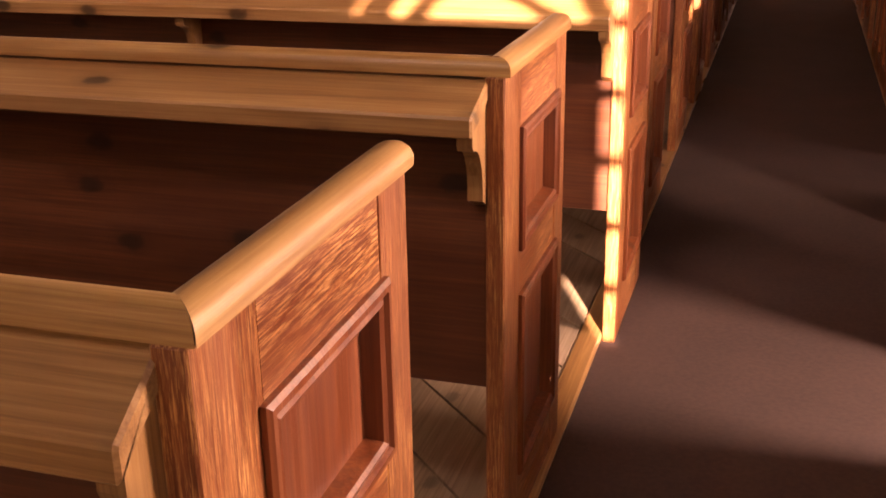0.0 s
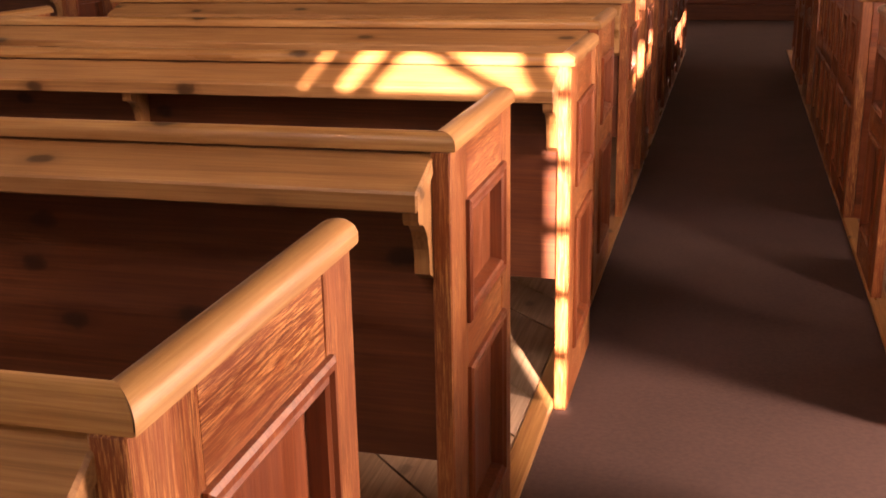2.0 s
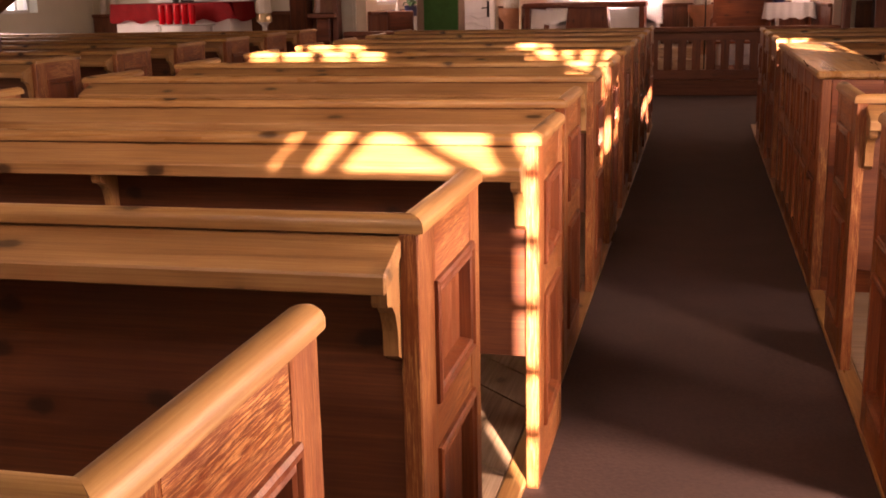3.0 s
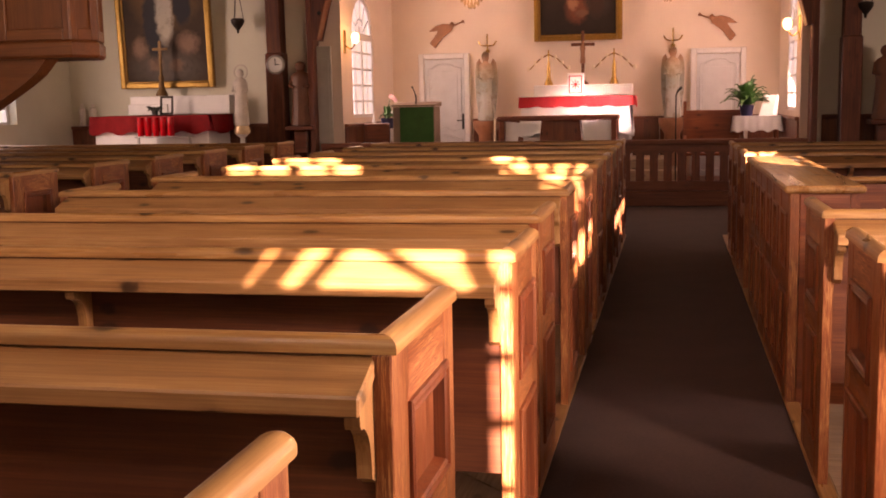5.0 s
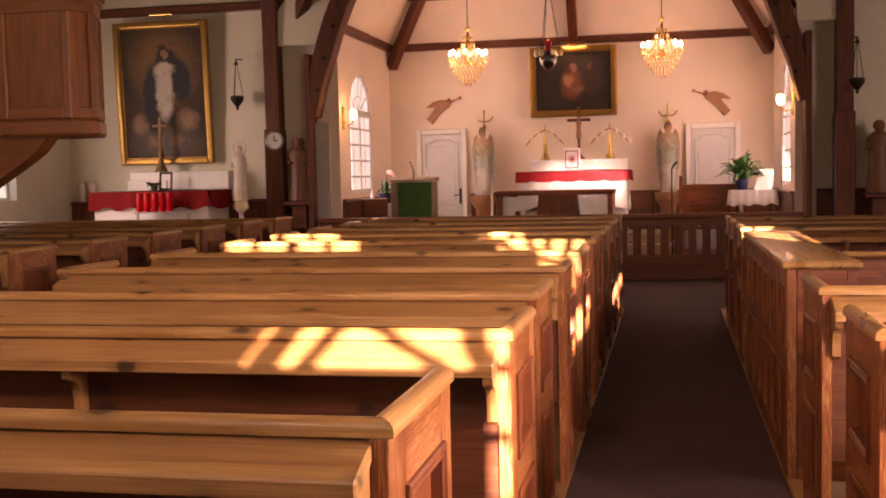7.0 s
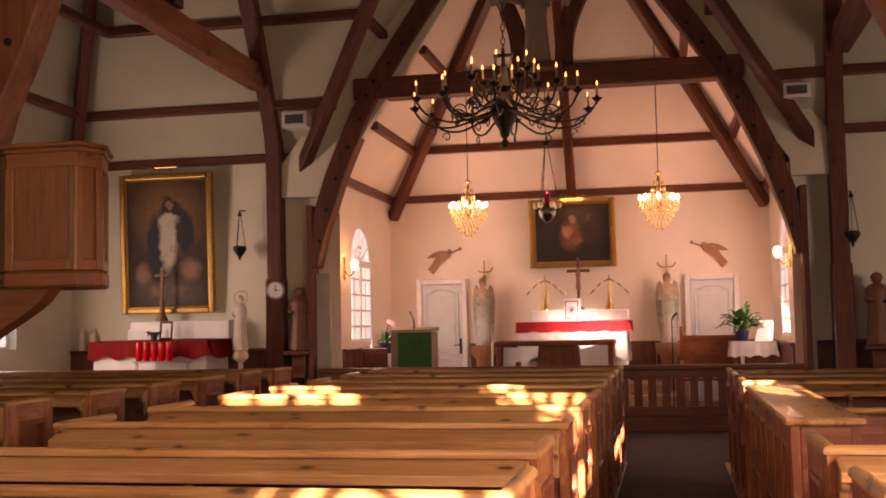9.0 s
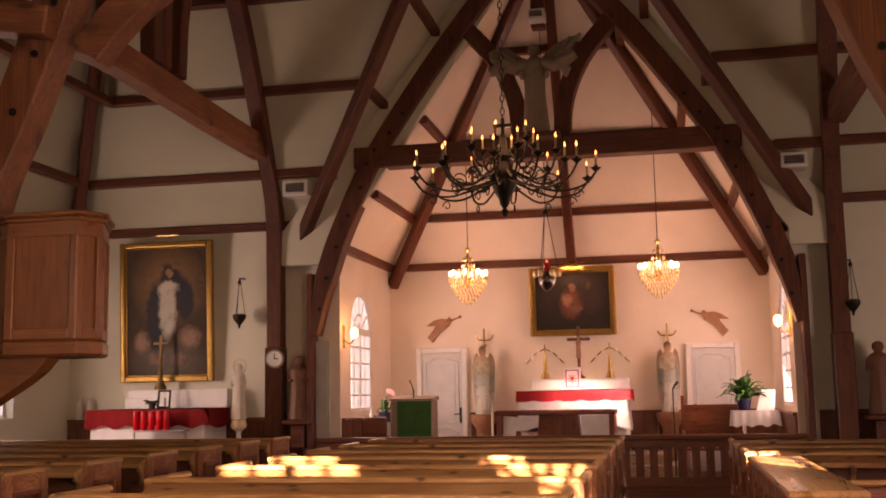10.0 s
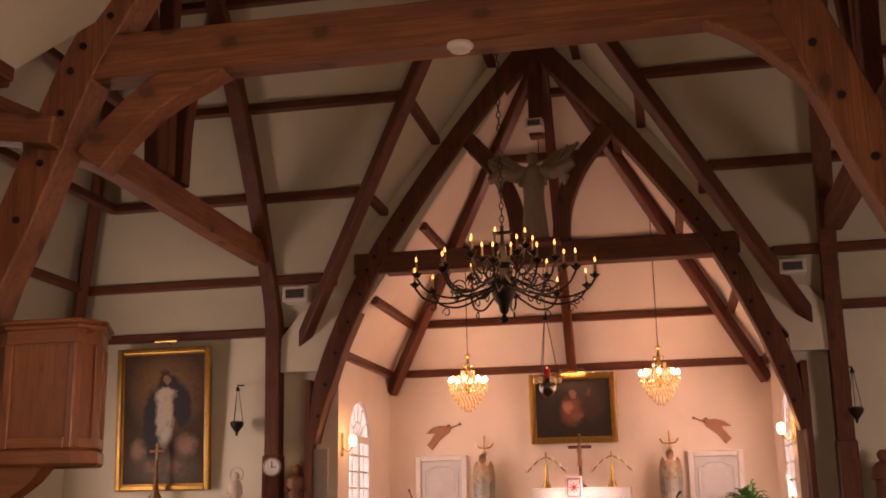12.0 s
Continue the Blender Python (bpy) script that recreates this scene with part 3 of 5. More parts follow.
def truss(name, y, blade, tie_z, apex, mat, wide, label, brace=True, tie_half=2.75, thick=0.25, x=XC, post=0.075, taper=0.62):
    """A cross truss: two bowed blades from wall post to apex, a tie beam, curved braces. blade: (offset from the middle, height)."""
    t = thing(name, x, y, 0, label, "roof truss", kind="structure")
    for s in (-1, 1):
        pts = curve_points([(s * a, 0, z) for a, z in blade], 4)
        part("blade", swept(pts, wide, [thick * min(1.0, taper + 0.10 * i) for i in range(len(pts))], (0, 1, 0)), mat["z"], t)
        part("post", box(s * (blade[0][0] + 0.06) - post, s * (blade[0][0] + 0.06) + post, -wide / 2, wide / 2, 0, blade[0][1] + 0.9 * (post < 0.06), 0.015), dark_wood["z"], t)
    beam("tie_beam", (-tie_half, 0, tie_z), (tie_half, 0, tie_z), wide * 0.95, thick + 0.03, t, mat["x"])
    for s in (-1, 1):
        for dz in (0.62, 0.34, 0.10, -0.10, -0.45, -0.85, -1.3, -1.75, -2.2):
            z = tie_z + dz
            for (u0, z0), (u1, z1) in zip(blade, blade[1:]):
                if z0 <= z < z1:
                    u = u0 + (u1 - u0) * (z - z0) / (z1 - z0)
                    part("bolt", turned([(0.0, 0.0), (0.030, 0.0), (0.030, 0.012), (0.0, 0.018)], 8), iron, t, m=pose(s * (u + (0.05 if abs(dz) < 0.2 else -0.04)), -wide / 2 - 0.002, z, 90))
    if brace:
        for s in (-1, 1):
            pts = curve_points([(s * 1.12, 0, apex - 1.35), (s * 0.62, 0, apex - 1.95), (s * 0.36, 0, apex - 2.55), (s * 0.30, 0, tie_z + 0.14)], 4)
            part("arch_brace", swept(pts, wide * 0.8, 0.24, (0, 1, 0)), mat["z"], t)
        beam("king_post", (0, 0, apex - 1.5), (0, 0, apex), 0.2, 0.2, t, mat["x"], up=(0, 1, 0))
    return t


ARCH = [(3.38, 2.36), (3.28, 2.95), (3.14, 3.42), (2.98, 3.85), (2.62, 4.63), (2.27, 5.23), (1.30, 6.60), (0.0, 8.20)]
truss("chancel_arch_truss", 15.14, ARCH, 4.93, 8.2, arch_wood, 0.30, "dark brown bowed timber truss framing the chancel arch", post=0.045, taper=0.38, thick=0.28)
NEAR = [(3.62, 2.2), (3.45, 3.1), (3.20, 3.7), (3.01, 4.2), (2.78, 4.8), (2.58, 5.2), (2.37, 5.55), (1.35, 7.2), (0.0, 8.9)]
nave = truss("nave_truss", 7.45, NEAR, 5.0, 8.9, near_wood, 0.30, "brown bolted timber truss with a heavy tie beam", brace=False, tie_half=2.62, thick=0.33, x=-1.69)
for knee in ([(-1.55, 0, 4.92), (-1.75, 0, 4.83), (-2.01, 0, 4.70), (-2.21, 0, 4.56), (-2.41, 0, 4.38), (-2.60, 0, 4.16)],
             [(2.10, 0, 4.98), (2.35, 0, 4.86), (2.55, 0, 4.72), (2.72, 0, 4.56), (2.88, 0, 4.40), (3.02, 0, 4.22)]):
    pts = curve_points(knee, 4)
    part("knee_brace", swept(pts, 0.22, [0.27] * len(pts), (0, 1, 0)), near_wood["x"], nave)
beam("side_tie", (-2.78, -0.26, 4.345), (-5.2, -0.26, 4.68), 0.20, 0.23, nave, near_wood["x"])

# trusses across the transept arms, with posts on the north wall
for x, name in ((-5.62, "transept_truss"), (2.28, "transept_truss")):
    t = thing(name, x, 0, 0, "brown bowed timber truss across the transept arm", "roof truss", kind="structure")
    lean = 1 if x < 0 else -1
    north = curve_points([(0, 15.16, 2.2), (0, 15.14, 3.2), (lean * 0.02, 15.0, 4.3), (lean * 0.10, 14.3, 5.2), (lean * 0.17, 13.6, 6.05), (lean * 0.21, 12.76, 7.1), (lean * 0.21, TR_MID, TR_RIDGE - 0.2)], 4)
    south = curve_points([(0, 6.55, 2.2), (0, 6.6, 3.2), (0, 6.75, 4.2), (0, 7.4, 5.1), (0, 8.7, 6.75), (0, TR_MID, TR_RIDGE - 0.2)], 4)
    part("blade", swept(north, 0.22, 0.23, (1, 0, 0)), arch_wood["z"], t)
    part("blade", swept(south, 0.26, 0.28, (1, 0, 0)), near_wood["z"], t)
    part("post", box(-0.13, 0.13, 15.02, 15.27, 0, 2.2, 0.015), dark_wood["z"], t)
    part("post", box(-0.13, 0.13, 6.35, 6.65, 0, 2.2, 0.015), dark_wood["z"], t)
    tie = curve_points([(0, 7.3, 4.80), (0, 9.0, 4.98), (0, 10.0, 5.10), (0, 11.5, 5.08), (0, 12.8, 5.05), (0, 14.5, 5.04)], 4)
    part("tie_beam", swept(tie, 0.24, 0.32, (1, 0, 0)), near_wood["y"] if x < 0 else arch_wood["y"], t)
    for s in (-1, 1):
        up = curve_points([(0, 11.4 + s * 0.30, 5.3), (0, 11.4 + s * 0.38, 6.2), (0, 11.4 + s * 0.75, 7.2), (0, 11.4 + s * 1.35, 7.9)], 4)
        part("arch_brace", swept(up, 0.2, 0.22, (1, 0, 0)), arch_wood["z"], t)
    part("king_post", box(-0.1, 0.1, 11.2, 11.4, 5.3, TR_RIDGE - 0.3, 0.015), arch_wood["z"], t)

# purlins, plates, valley and hip rafters
roof = thing("roof_frame", 0, 0, 0, "dark brown purlins and rafters under the ceiling", "roof timbers", kind="structure")
for k, z in enumerate((4.02, 4.70, 5.72, 6.76, 7.9)):
    s = (z - PLATE) / 1.3
    yn, ys, w = TR_N - s - 0.03, TR_S + s + 0.03, 0.13
    for a, b in ((TR_W + s, NV_W + s), (NV_E - s, TR_E - s)):
        beam("purlin", (a, yn, z), (b, yn, z), w, 0.12, roof, beam_wood)
        beam("purlin", (a, ys, z), (b, ys, z), w, 0.12, roof, beam_wood)
    if k:
        for sx, x0 in ((1, NV_W), (-1, NV_E)):
            x = x0 + sx * (s + 0.03)
            beam("purlin", (x, TR_N - 0.1, z), (x, TR_N - s - 0.05, z), w, 0.12, roof, beam_wood)
            beam("purlin", (x, WEST, z), (x, TR_S + s, z), w, 0.12, roof, beam_wood)
    beam("purlin", (TR_W + s + 0.03, TR_S + s, z), (TR_W + s + 0.03, TR_N - s, z), w, 0.12, roof, beam_wood)
    zc = (3.66, 4.42, 5.50, 6.72, 7.55)[k]
    sc = max(0.0, (zc - CH_PLATE) / 1.45) + 0.03
    yc = CH_N - sc
    beam("purlin", (CH_W + sc, yc, zc), (CH_E - sc, yc, zc), 0.12, 0.12, roof, dark_wood["x"])
    if zc < 7:
        beam("purlin", (CH_W + sc, 15.2, zc), (CH_W + sc, yc, zc), 0.12, 0.12, roof, dark_wood["x"])
        beam("purlin", (CH_E - sc, 15.2, zc), (CH_E - sc, yc, zc), 0.12, 0.12, roof, dark_wood["x"])
for s, x0 in ((1, NV_W), (-1, NV_E)):
    beam("valley_rafter", (x0, TR_N - 0.06, PLATE - 0.25), (XC, CV[1] - 0.06, RIDGE - 0.12), 0.16, 0.20, roof, arch_wood["x"])
beam("hip_rafter", (TR_W + 0.05, TR_N - 0.05, PLATE - 0.3), (TOP_W[0], TOP_W[1], TOP_W[2] - 0.1), 0.16, 0.2, roof, beam_wood)
beam("hip_rafter", (TR_W + 0.05, TR_S + 0.05, PLATE - 0.3), (TOP_W[0], TOP_W[1], TOP_W[2] - 0.1), 0.16, 0.2, roof, beam_wood)
beam("hip_rafter", (CH_W + 0.06, CH_N - 0.06, CH_PLATE - 0.28), (XA, 15.2, CH_APEX - 0.12), 0.15, 0.19, roof, dark_wood["x"])
beam("hip_rafter", (CH_E - 0.06, CH_N - 0.06, CH_PLATE - 0.28), (XA, 15.2, CH_APEX - 0.12), 0.15, 0.19, roof, dark_wood["x"])
beam("middle_rafter", (XA, CH_N - 0.05, CH_PLATE - 0.12), (XA, 15.35, CH_APEX - 0.35), 0.15, 0.16, roof, dark_wood["x"])

# ---- pews ----
PEW_D, PEW_H = 0.54, 1.04


def half_round(length, r):
    """A rounded cap rail along x, flat below."""
    outline = [(-r, 0.0), (-r, 0.012)] + [(r * math.cos(math.pi - math.pi * k / 8), 0.012 + 0.72 * r * math.sin(math.pi * k / 8)) for k in range(1, 8)] + [(r, 0.012), (r, 0.0)]
    return outline


def mitred(section, axis, centre, z, lo, hi, lo_slope, hi_slope):
    """A rail along an axis whose two ends are cut at a slant: slope is the shift of the end for each metre across."""
    bm = bmesh.new()
    rows = []
    for end, slope in ((lo, lo_slope), (hi, hi_slope)):
        pts = [(end + slope * q, centre + q, z + r) for q, r in section]
        rows.append([bm.verts.new((a, b, c) if axis == "x" else (b, a, c)) for a, b, c in pts])
    n = len(section)
    for i in range(n):
        j = (i + 1) % n
        bm.faces.new((rows[0][i], rows[1][i], rows[1][j], rows[0][j]))
    bm.faces.new(rows[0])
    bm.faces.new(rows[1][::-1])
    return bm


def ring_moulding(x, s, y0, y1, z0, z1):
    """A mitred moulding round a panel: (way inwards, height over the face)."""
    bm = bmesh.new()
    loops = []
    for d, h in ((-0.012, -0.004), (-0.012, 0.007), (-0.006, 0.011), (0.002, 0.011), (0.006, 0.005), (0.014, 0.008), (0.020, 0.004), (0.026, -0.020), (0.026, -0.024)):
        loops.append([bm.verts.new((x + s * h, y, z)) for y, z in ((y0 + d, z0 + d), (y1 - d, z0 + d), (y1 - d, z1 - d), (y0 + d, z1 - d))])
    for a, b in zip(loops, loops[1:]):
        for i in range(4):
            j = (i + 1) % 4
            bm.faces.new((a[i], a[j], b[j], b[i]))
    return bm


def pew_end(pew, x, s, mats):
    """A panelled end at x; s: the way that its show face looks (1: to +x)."""
    t = 0.036
    a, b = (x - t, x) if s > 0 else (x, x + t)
    f0, f1 = (x - 0.034, x - 0.020) if s > 0 else (x + 0.020, x + 0.034)
    top, D = PEW_H - 0.035, PEW_D
    part("stile", box(a, b, 0.0, 0.125, 0.0, top, 0.003), mats["z"], pew)
    part("stile", box(a, b, D - 0.10, D, 0.0, top, 0.003), mats["z"], pew)
    for z0, z1 in ((0.0, 0.165), (0.545, 0.66), (0.88, top)):
        part("rail", box(a + 0.001, b - 0.001, 0.125, D - 0.10, z0, z1), mats["y"], pew)
    for z0, z1 in ((0.165, 0.545), (0.66, 0.88)):
        y0, y1 = 0.125, D - 0.10
        panel = part("panel", box(f0, f1, y0, y1, z0, z1), rust["z"], pew)
        part("moulding", ring_moulding(x, s, y0, y1, z0, z1), rust["z"], panel)
    c = x - t / 2 if s > 0 else x + t / 2
    bm = mitred(half_round(1, 0.027), "y", c, top, 0.028, D + 0.004, -s * 0.96, 0.0)
    cap = part("cap_rail", bm, honey["y"], pew, "rounded worn cap rail", smooth=True)
    part("cap_end", turned([(0.027, 0.0), (0.027, 0.012), (0.023, 0.021), (0.014, 0.028), (0.0, 0.0312)], 14), honey["y"], pew, smooth=True, m=pose(c, D + 0.004, top))
    return cap


def pew(x0, x1, y, label, group, ends=(True, True), reach=0.68, fall=0.05):
    """A bench closed at its back: back boards, cap, sloping book ledge, seat and panelled ends. It faces the altar."""
    p = thing("pew", 0, y, 0, label, "pew", group)
    top = PEW_H - 0.035
    zs = [0.40, top]
    for lo, hi in zip(zs, zs[1:]):
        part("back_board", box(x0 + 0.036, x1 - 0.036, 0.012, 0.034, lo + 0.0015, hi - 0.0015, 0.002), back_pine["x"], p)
    bm = mitred(half_round(1, 0.027), "x", 0.028, top, x0 + 0.018, x1 - 0.018, 0.96, -0.96)
    part("top_rail", bm, honey["x"], p, "rounded honey-coloured top rail", smooth=True)
    # ledge, slightly sloped towards the people behind
    q0, q1 = x0 + 0.030, x1 - 0.030
    def tip(outline):
        return [(u * reach, v + fall * u) if u < 0 else (u, v) for u, v in outline]

    bm = prism(tip([(0.011, 1.000), (0.011, 0.966), (-0.151, 0.929), (-0.155, 0.932), (-0.155, 0.961), (-0.150, 0.966)]), q1 - q0, "x", q0, bevel=0.004)
    part("book_ledge", bm, ledge_pine["x"], p, "knotty honey-coloured book ledge")
    n = 3
    for k in range(n):
        bx = q0 + 0.004 + (q1 - q0 - 0.036) * k / (n - 1)
        arc = [(-0.12 + 0.085 * math.sin(math.pi / 2 * j / 6), 0.90 - 0.085 * (1 - math.cos(math.pi / 2 * j / 6))) for j in range(7)]
        outline = [(0.011, 0.972), (-0.128, 0.944), (-0.128, 0.91)] + arc + [(-0.035, 0.79), (0.011, 0.77)]
        part("bracket", prism(tip(outline), 0.028, "x", bx), ledge_pine["z"], p)
    part("seat", box(x0 + 0.04, x1 - 0.04, 0.035, 0.44, 0.43, 0.458, 0.006), rust["x"], p)
    part("seat_rail", box(x0 + 0.04, x1 - 0.04, 0.39, 0.415, 0.36, 0.43), rust["x"], p)
    if ends[0]:
        pew_end(p, x0, -1, worn)
    if ends[1]:
        pew_end(p, x1, 1, worn)
    return p


MID_W, MID_E = -3.03, -0.465
ROWS = (1.79, 2.90, 3.85, 4.97, 5.98, 7.01, 8.00, 8.90, 9.85, 10.85)
first = pew(MID_W, MID_E, 0.70, "honey and red-brown pine pew with a panelled end", "pews of the middle block", reach=0.43, fall=0.12)
second = pew(MID_W, MID_E, 1.79, "honey and red-brown pine pew with a panelled end", "pews of the middle block")
SHIFT = {1.79: -0.010, 2.90: 0.042}
second.matrix_basis = Matrix.Translation((SHIFT[1.79], 1.79, 0))
for y in ROWS[1:]:
    copy_thing(second, Matrix.Translation((SHIFT.get(y, 0.0), y, 0)))
# short pews across the aisle
EAST = 0.535
right = pew(EAST, NV_E - 0.05, 2.96, "red-brown pine pew with panelled end beside the aisle", "pews of the east block")
for y in (1.88, 4.04, 8.30, 9.25, 10.05):
    copy_thing(right, Matrix.Translation((0, y, 0)))
# side block under the pulpit, in the transept arm
left = pew(-8.3, -4.30, 6.50, "red-brown pine pew with panelled end in the side arm", "pews of the side block")
for y in (7.55, 8.55, 9.55, 10.55, 11.5):
    copy_thing(left, Matrix.Translation((0, y, 0)))

# long box pew with a panelled flank
bx = thing("box_pew", 0, 0, 0, "long red-brown box pew with a wide desk top", "box pew", "pews of the east block")
F0, F1 = 5.16, 7.72
part("flank_frame", box(EAST, EAST + 0.036, F0 + 0.005, F1 - 0.005, 0.0, 0.12, 0.003), rust["y"], bx)
part("flank_frame", box(EAST, EAST + 0.036, F0 + 0.005, F1 - 0.005, 0.90, 0.997, 0.003), rust["y"], bx)
part("flank_frame", box(EAST, EAST + 0.036, F0 + 0.005, F1 - 0.005, 0.52, 0.62, 0.003), rust["y"], bx)
for k in range(7):
    y = F0 + (F1 - F0 - 0.1) * k / 6
    part("stile", box(EAST - 0.003, EAST + 0.039, y, y + 0.10, 0.0, 0.999, 0.003), worn["z"], bx)
    if k < 6:
        for z0, z1 in ((0.12, 0.52), (0.62, 0.90)):
            panel = part("panel", box(EAST + 0.012, EAST + 0.024, y + 0.10, y + (F1 - F0 - 0.1) / 6, z0, z1), rust["z"], bx)
            part("moulding", box(EAST - 0.008, EAST + 0.016, y + 0.10, y + 0.125, z0, z1, 0.006), rust["z"], panel)
            part("moulding", box(EAST - 0.008, EAST + 0.016, y + 0.125, y + (F1 - F0 - 0.1) / 6, z1 - 0.025, z1, 0.006), rust["y"], panel)
part("desk_top", box(EAST - 0.03, 0.86, F0 - 0.02, F1, 1.0, 1.035, 0.010), honey["y"], bx)
part("front_board", box(EAST + 0.041, 0.795, F0 + 0.004, F0 + 0.028, 0.0, 0.998, 0.003), rust["x"], bx)
for z0, z1 in ((0.02, 0.5), (0.5, 1.0)):
    part("back_board", box(0.84, NV_E - 0.05, F0 + 0.62, F0 + 0.65, z0, z1 - 0.003, 0.003), rust["x"], bx)
part("top_rail", box(0.86, NV_E - 0.05, F0 + 0.58, F0 + 0.68, 1.0, 1.03, 0.012), honey["x"], bx)
part("inner_board", box(0.80, 0.84, F0 + 0.03, F1, 0.0, 1.0), rust["y"], bx)

# sills along the aisles, and diagonal boards between the pews
for x0, x1, name in ((MID_E - 0.062, MID_E + 0.004, "sill"), (EAST - 0.004, EAST + 0.06, "sill")):
    s = whole("sill", box(x0 - 0.001, x1, 0.2, 11.6, 0.0, 0.022, 0.006), honey["y"], "worn pale wooden sill along the aisle", "sill", kind="structure")


def boards(name, x0, x1, y0, y1, label):
    """Diagonal floor boards, each a piece, cut to the rectangle of the platform."""
    base = whole(name, box(x0, x1, y0, y1, 0.0, 0.008), floor_wood["x"], label, "floor", kind="structure")
    wide, r2 = 0.185, math.sqrt(0.5)
    c = x0 + y0
    k = 0
    while c < x1 + y1:
        lo, hi = c, min(c + wide / r2 - 0.008, x1 + y1)
        poly = []
        for v in (lo, hi):
            pts = [(v - y0, y0) if v - y0 <= x1 else (x1, v - x1), (x0, v - x0) if v - x0 <= y1 else (v - y1, y1)]
            poly.append(pts)
        (a, b), (d, e) = poly
        out = [a]
        if lo < x1 + y0 < hi:
            out.append((x1, y0))
        out += [d, e]
        if lo < x0 + y1 < hi:
            out.append((x0, y1))
        out.append(b)
        clean = [q for i, q in enumerate(out) if (Vector(q) - Vector(out[i - 1])).length > 1e-3]
        if len(clean) > 2:
            part("floor_board", prism(clean, 0.012 + 0.002 * (k % 3), "z", 0.008), floor_wood["y"], base)
        c += wide / r2
        k += 1


boards("floor_boards", MID_W, MID_E - 0.066, 0.2, 4.9, "pale worn diagonal floor boards between the pews")
whole("floor_boards_far", box(MID_W, MID_E - 0.066, 4.91, 11.5, 0.0, 0.018), floor_wood["x"], "pale worn floor boards between the pews", "floor", kind="structure")
whole("floor_boards_east", box(EAST + 0.062, NV_E, 2.2, 10.7, 0.0, 0.018), floor_wood["x"], "pale worn floor boards between the pews", "floor", kind="structure")

# ---- communion rail ----
rail = thing("communion_rail", 0, 15.06, 0, "dark brown wooden communion rail with arched slots", "rail")
R0, R1, STEP = -4.95, 1.75, 0.185
part("top_rail", box(R0, R1, -0.07, 0.07, 0.82, 0.89, 0.015), wain_wood["x"], rail)
part("upper_board", box(R0, R1, -0.025, 0.025, 0.72, 0.82), wain_wood["x"], rail)
part("bottom_rail", box(R0, R1, -0.035, 0.035, 0.20, 0.33, 0.008), wain_wood["x"], rail)
part("plinth", box(R0, R1, -0.16, 0.16, 0.0, 0.20, 0.012), wain_wood["x"], rail)
mesh = None
for k in range(int((R1 - R0) / STEP)):
    if mesh is None:
        g, w = 0.0375, STEP
        arc = [(w - g + g * (1 - math.cos(math.pi / 2 * j / 4)) , 0.72 - g + g * math.sin(math.pi / 2 * j / 4)) for j in range(5)]
        left_arc = [(g - g * (1 - math.cos(math.pi / 2 * j / 4)), 0.72 - g + g * math.sin(math.pi / 2 * j / 4)) for j in range(5)]
        outline = [(g, 0.33), (w - g, 0.33)] + arc + left_arc[::-1]
        mesh = mesh_of("splat", prism(outline, 0.036, "y", -0.018), wain_wood["z"])
    ob = new("splat", mesh)
    ob.parent = rail
    ob.matrix_basis = pose(R0 + k * STEP, 0, 0)

# ---- pulpit ----
pul = thing("pulpit", -4.43, 7.2, 0, "reddish pine pulpit with panelled sides on a curved corbel", "pulpit")
PLAN = [(-0.46, -0.08), (-0.16, -0.30), (0.385, -0.30), (0.47, -0.09), (0.30, 0.30), (-0.40, 0.30)]


def grown(plan, g):
    c = Vector((sum(p[0] for p in plan) / len(plan), sum(p[1] for p in plan) / len(plan)))
    return [tuple(c + (Vector(p) - c) * (1 + g / (Vector(p) - c).length)) for p in plan]


part("body", prism(grown(PLAN, -0.02), 0.85, "z", 1.92), pulpit_wood["z"], pul)
part("base_moulding", prism(grown(PLAN, 0.012), 0.12, "z", 1.80, bevel=0.02), pulpit_wood["x"], pul)
part("frieze", prism(grown(PLAN, 0.0), 0.10, "z", 2.66), pulpit_wood["x"], pul)
part("cornice", prism(grown(PLAN, 0.045), 0.035, "z", 2.795, bevel=0.01), pulpit_wood["x"], pul)
part("cornice", prism(grown(PLAN, 0.022), 0.04, "z", 2.757, bevel=0.01), pulpit_wood["x"], pul)
for (ax, ay), (bx_, by) in zip(PLAN, PLAN[1:]):
    a, b = Vector((ax, ay, 0)), Vector((bx_, by, 0))
    way = (b - a).normalized()
    out = way.cross(Vector((0, 0, 1)))
    m = Matrix.Translation(a) @ Matrix((way, -out, Vector((0, 0, 1)))).transposed().to_4x4()
    L = (b - a).length
    for u0, u1 in ((0.0, 0.055), (L - 0.055, L)):
        part("stile", box(u0, u1, -0.006, 0.03, 1.92, 2.66, 0.006), pulpit_wood["z"], pul, m=m)
    part("rail", box(0.055, L - 0.055, -0.006, 0.03, 1.92, 2.0, 0.006), pulpit_wood["x"], pul, m=m)
part("corbel", prism([(-0.80, 1.80)] + [(0.14 - 0.94 * k / 10, 1.80 - 0.70 * (0.55 * math.sin(math.pi / 2 * k / 10) ** 0.7 + 0.45 * (k / 10) ** 3)) for k in range(11)], 0.16, "y", -0.22), pulpit_wood["x"], pul, "curved bracket under the pulpit")

